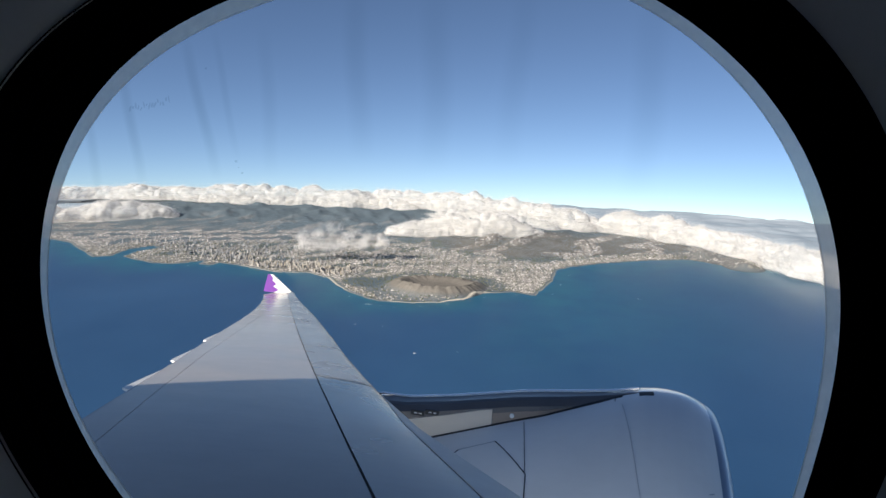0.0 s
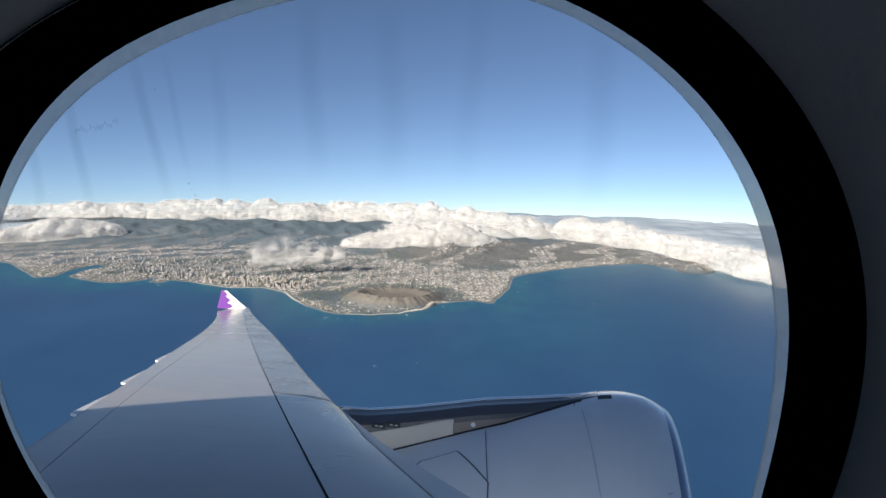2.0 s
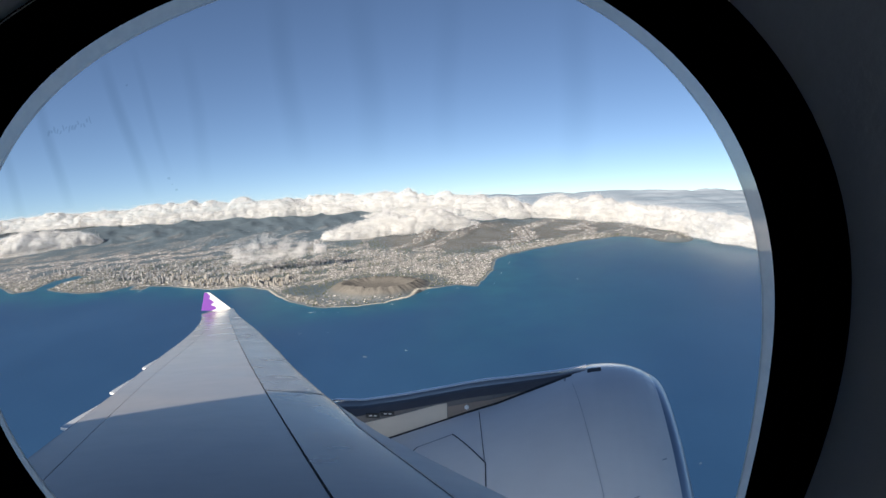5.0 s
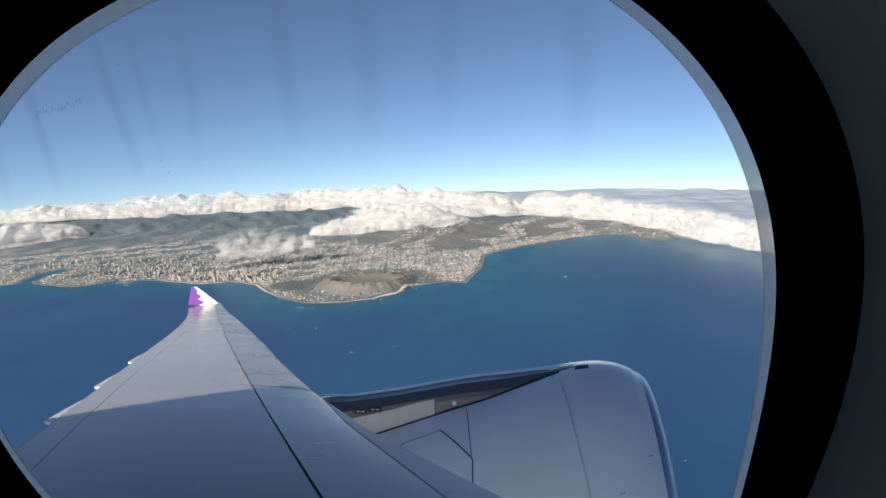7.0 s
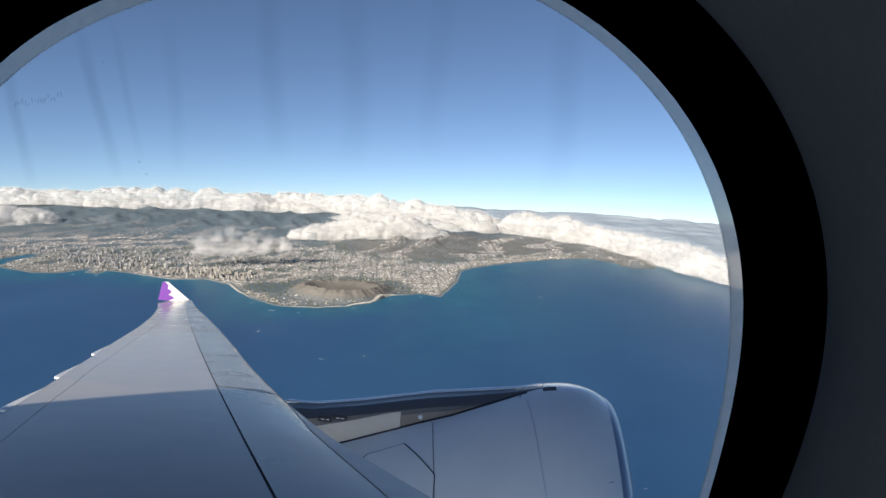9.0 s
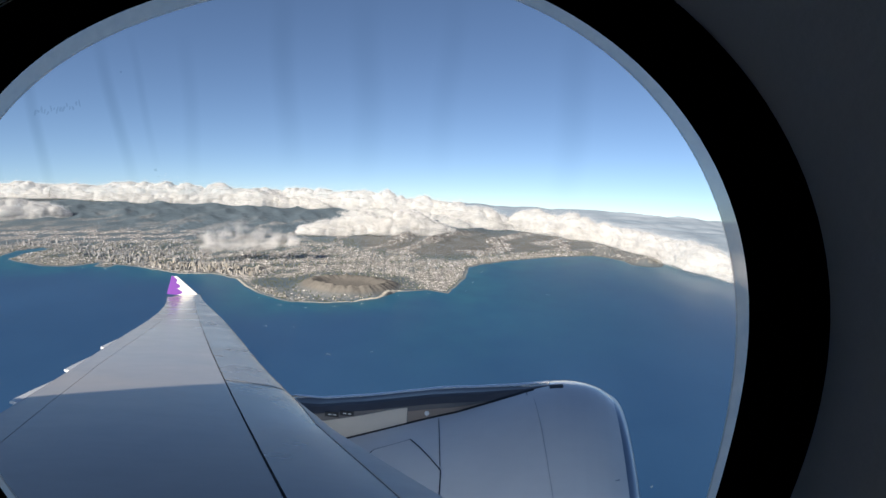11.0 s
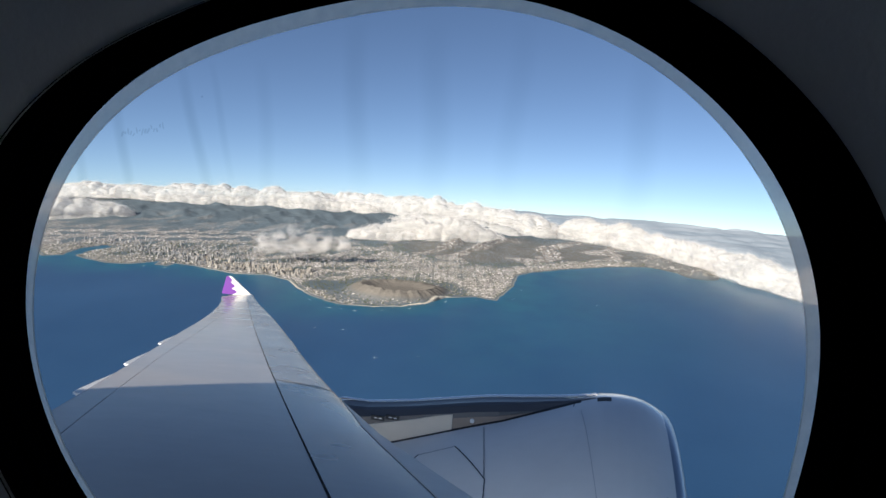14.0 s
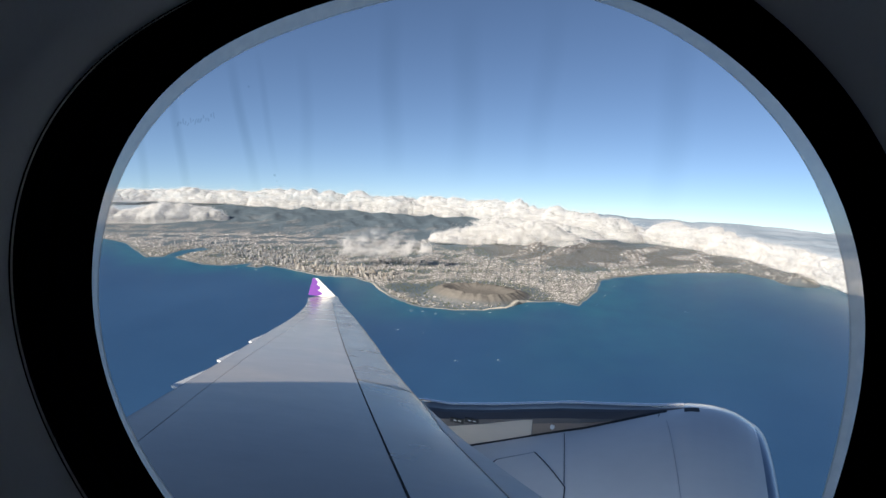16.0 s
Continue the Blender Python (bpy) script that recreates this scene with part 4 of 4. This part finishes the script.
def cloud(parent, spine, width, seed, step=5.0, mist=60000, flake=1.5, lump=1.0, body=True, loose=3.6):
    """A heap of cloud along a line of (x, y, base, top): a closed mass, swollen into billows of four sizes, in a thin coat of mist."""
    rg = np.random.default_rng(seed)
    sp = np.array(spine, float)
    d = np.concatenate([[0], np.cumsum(np.hypot(np.diff(sp[:, 0]), np.diff(sp[:, 1])))])
    n = max(12, int(d[-1] / step))
    t = np.linspace(0, d[-1], n)
    x, y, low, top = [np.interp(t, d, sp[:, j]) for j in range(4)]
    dx, dy = np.gradient(x), np.gradient(y)
    q = np.hypot(dx, dy)
    nx, ny = -dy / q, dx / q
    line = np.stack([t / 260, 0 * t, 0 * t + seed * 3.7], 1)
    u = t / d[-1]
    taper = np.clip(1 - np.abs(2 * u - 1) ** 6, 0.002, 1) ** 0.5
    w = width * (1 + 0.45 * value_noise(line, seed)) * taper
    H = (top - low) * (1 + 0.14 * value_noise(line * 2.1, seed + 1)) * taper
    k = max(32, int(3.6 * (width + (top - low).mean()) / step))
    ph = np.linspace(0, 2 * math.pi, k, endpoint=False)
    C, S_ = np.cos(ph)[None], np.sin(ph)[None]
    across = np.sign(C) * np.abs(C) ** 0.9 * w[:, None] * (1.06 - 0.10 * smooth01(S_, -0.1, 0.5))
    up = np.where(S_ > 0, np.abs(S_) * H[:, None] * 0.80, -np.abs(S_) * H[:, None] * 0.03)
    P = np.stack([x[:, None] + nx[:, None] * across, y[:, None] + ny[:, None] * across, low[:, None] + up], -1)
    N = np.stack([nx[:, None] * C * np.ones_like(up), ny[:, None] * C * np.ones_like(up), S_ * np.ones_like(up)], -1)
    h = (top - low).mean() * lump
    amp = np.zeros_like(up)
    for i, (size, k1) in enumerate(((1.25, 0.21), (0.55, 0.15), (0.26, 0.08), (0.12, 0.03))):
        amp += k1 * (np.abs(value_noise(P / (size * h * np.array([2.2, 2.2, 1.0])), seed + 5 + i)) * 2.2 - 0.45)
    P = P + N * (amp * h * taper[:, None] * np.where(S_ > -0.2, 1.0, 0.3))[..., None]
    if body:
        idx = np.arange(n * k).reshape(n, k)
        nxt = np.roll(idx, -1, 1)
        quads = np.stack([idx[:-1].ravel(), nxt[:-1].ravel(), nxt[1:].ravel(), idx[1:].ravel()], 1)
        me = bpy.data.meshes.new("billow")
        me.from_pydata(P.reshape(-1, 3).tolist(), [], quads.tolist() + [idx[0, ::-1].tolist(), idx[-1].tolist()])
        me.polygons.foreach_set("use_smooth", np.ones(len(me.polygons), bool))
        me.materials.append(M_CLOUD)
        new("billow", me).parent = parent
    pick = rg.integers(0, n * k, mist)
    off = rg.exponential(loose, mist) * np.where(rg.random(mist) < 0.25, 2.6, 1.0) if body else rg.normal(size=mist) * loose * 3
    F = P.reshape(-1, 3)[pick] + N.reshape(-1, 3)[pick] * (off - (0 if body else loose))[:, None] + rg.normal(size=(mist, 3)) * np.array([step, step, 1.5])
    if not body:
        F = F[value_noise(F / (0.45 * h), seed + 9) + 0.5 * rg.random(len(F)) > 0.15]
    flakes("mist_fringe", F, flake, rg, parent)


bank = tagged(new("cloud_bank"), "long white cumulus cloud bank over the mountains", "cloud")
cloud(bank, [(-3492, 2930, 66, 136), (-3166, 3279, 63, 138), (-2784, 3475, 66, 145), (-2487, 3564, 57, 153), (-2171, 3642, 46, 174), (-1844, 3699, 38, 170), (-1502, 3738, 25, 162), (-1166, 3710, 21, 179)], 75, 11, 5.0, 240000, 1.15, 0.50)
cloud(bank, [(-1685, 3910, 56, 155), (-1296, 3845, 30, 170), (-1020, 3758, 30, 179), (-741, 3715, 28, 161), (-473, 3650, 36, 146), (-153, 3521, 32, 140)], 85, 12, 5.0, 200000, 1.15, 0.70)
cloud(bank, [(-1123, 3596, 19, 86), (-821, 3553, 15, 110), (-562, 3499, 19, 92), (-324, 3434, 21, 79)], 55, 13, 5.0, 90000, 1.1)
bank = tagged(new("cloud_bank"), "white cumulus cloud bank drifting over the sea", "cloud")
cloud(bank, [(-286, 3663, 29, 131), (147, 3517, 24, 119), (418, 3319, 19, 120), (587, 3062, 16, 119), (694, 2790, 17, 129), (814, 2629, 13, 126), (931, 2398, 15, 124)], 62, 14, 4.5, 270000, 0.85, 0.75, True, 4.4)
ob = tagged(new("cloud"), "low flat white cloud before the hills", "cloud")
cloud(ob, [(-1134, 3008, 25, 71), (-950, 3072, 18, 102), (-795, 3116, 30, 135), (-630, 3153, 32, 113), (-382, 3194, 34, 82)], 44, 15, 4.0, 110000, 1.0)
ob = tagged(new("cloud"), "small ragged grey-white cloud over the city", "cloud")
cloud(ob, [(-1250, 2270, 72, 98), (-1112, 2337, 68, 160), (-1045, 2370, 70, 140), (-905, 2425, 76, 104)], 34, 16, 4.0, 160000, 0.75, 1.0, False, 4.0)
ob = tagged(new("cloud"), "flat white cloud over the harbour plain", "cloud")
cloud(ob, [(-2943, 2594, 8, 62), (-2721, 2827, 6, 92), (-2590, 2948, 8, 98), (-2398, 3107, 12, 60)], 44, 17, 4.5, 140000, 1.0)
# ---- thin sheet added over the dark far sea down to the horizon, its colour standing in for haze
M_FAR = mat("far_haze", (0.30, 0.37, 0.43), 1.0, 0, 0.0)
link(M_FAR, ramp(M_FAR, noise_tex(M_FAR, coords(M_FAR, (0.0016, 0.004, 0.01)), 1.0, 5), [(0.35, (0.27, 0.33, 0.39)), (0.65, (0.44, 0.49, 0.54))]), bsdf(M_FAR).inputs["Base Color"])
X, Y = polar(-62, 62, 420, np.linspace(3000, 4900, 80))
far = np.stack([X, Y, 0 * X], -1)
Z = 6 + 16 * np.abs(value_noise(far / 210, 31)) + 8 * np.abs(value_noise(far / 90, 32)) + 24 * smooth01(-X, 300, 1500)
Z *= smooth01(np.hypot(X, Y) + 120 * value_noise(far / 260, 33) + 900 * smooth01(X, 250, 900), 4020, 4240)
tagged(sheet_object("stratus_layer", X, Y, Z - 4, M_FAR), "thin blue-grey sheet standing in for haze far over the sea", "cloud", kind="stuff")

# ---- blue-grey flakes added in place of distance haze over the plain and in the valleys, denser inland
M_HAZE = mat("haze_tint", (0.21, 0.28, 0.345), 1.0, 0, 0.0)
rg = np.random.default_rng(77)
k = 290000
az = np.radians(rg.uniform(-9, 56, k))
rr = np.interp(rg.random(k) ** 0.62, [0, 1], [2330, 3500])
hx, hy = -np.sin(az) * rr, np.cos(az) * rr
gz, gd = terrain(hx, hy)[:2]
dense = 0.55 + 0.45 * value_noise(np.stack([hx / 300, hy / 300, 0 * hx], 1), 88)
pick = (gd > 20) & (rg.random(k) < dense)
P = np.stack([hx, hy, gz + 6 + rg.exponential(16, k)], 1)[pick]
flakes("valley_haze", P, 0.95, rg, None, M_HAZE, "loose blue flakes standing in for haze over plain and valleys")

# ---------------------------------------------------------------- boats
M_BOAT = mat("boat_white", (0.8, 0.8, 0.8), 0.5)


def boat(x, y, turn, s):
    ob = tagged(new("boat"), "small white boat with a wake on the sea", "boat", "boats")
    ob.matrix_world = pose(x, y, 0, 0, 0, turn)
    bm = bmesh.new()
    rows = [[Vector((-1, -w, 0.6)), Vector((-1, -w * 0.6, -0.2)), Vector((-1, w * 0.6, -0.2)), Vector((-1, w, 0.6))] for w in (0.3,)]
    rows += [[Vector((t, -w, 0.6)), Vector((t, -w * 0.6, -0.2)), Vector((t, w * 0.6, -0.2)), Vector((t, w, 0.6))] for t, w in ((0, 0.36), (0.7, 0.22), (1.1, 0.02))]
    grid_sheet(rows, bm=bm, closed_v=True)
    bmesh.ops.scale(bm, vec=(s, s, s), verts=bm.verts)
    part("hull", out(bm), M_BOAT, ob)
    bm = bmesh.new()
    box(bm, (-0.1 * s, 0, 0.85 * s), (0.8 * s, 0.4 * s, 0.5 * s))
    part("cabin", bm, M_BOAT, ob)
    bm = bmesh.new()
    rows = [[Vector((-1.0 - f * 5, (g - 0.5) * (0.3 + 1.6 * f), 0.12)) for g in (0, 0.25, 0.5, 0.75, 1)] for f in (0, 0.2, 0.45, 0.7, 1)]
    grid_sheet(rows, bm=bm)
    bmesh.ops.scale(bm, vec=(s, s, 1), verts=bm.verts)
    part("wake", bm, M_FOAM, ob, "white foaming wake")


M_FOAM = mat("foam", (0.55, 0.62, 0.66), 0.8)
fn = noise_tex(M_FOAM, coords(M_FOAM, (0.4, 0.4, 1)), 1.0, 5)
link(M_FOAM, ramp(M_FOAM, fn, [(0.35, (0.10, 0.25, 0.33)), (0.6, (0.70, 0.74, 0.76))]), bsdf(M_FOAM).inputs["Base Color"])
for x, y, turn, s in ((-460, 1423, 170, 3.2), (-683, 1593, 20, 2.6), (58, 2191, 195, 4.6), (-610, 1603, 10, 2.2), (-367, 1469, 160, 2.4), (207, 972, 30, 1.7)):
    boat(x, y, turn, s * 0.40)


def surf(x, y, length, width, turn, seed):
    """A line of breaking surf on the reef: a low ragged ridge of foam."""
    rg = random.Random(seed)
    rows = []
    n = 14
    for i in range(n + 1):
        f = i / n
        k = math.sin(math.pi * f) ** 0.6 * rg.uniform(0.5, 1.1)
        o = rg.uniform(-0.2, 0.2) * width
        rows.append([Vector(((f - 0.5) * length, o - k * width / 2, 0.05)), Vector(((f - 0.5) * length, o, 0.05 + 0.5 * k)), Vector(((f - 0.5) * length, o + k * width / 2, 0.05))])
    bm, _ = grid_sheet(rows)
    ob = tagged(part("surf", bm, M_FOAM), "line of white surf breaking on the reef", "surf", "breaking surf")
    ob.matrix_world = pose(x, y, 0, 0, 0, turn)


for i, (x, y, l, w, a) in enumerate(((-730, 1799, 34, 6, 8), (-692, 1800, 14, 4, 5), (-648, 1797, 18, 6, 12), (-905, 1935, 12, 4, 130), (-820, 1862, 22, 5, 150), (-575, 1835, 20, 5, 25), (-505, 1890, 22, 5, 40),
                                     (-420, 2020, 24, 5, 60), (-215, 2150, 40, 6, 75), (-205, 2300, 50, 6, 80), (-190, 2480, 36, 6, 70), (-330, 2085, 26, 5, 10), (-1010, 2040, 16, 4, 120), (-1480, 2070, 40, 7, 175), (-1560, 2060, 26, 6, 170))):
    surf(x, y, l * 0.6, w * 0.55, a, i)
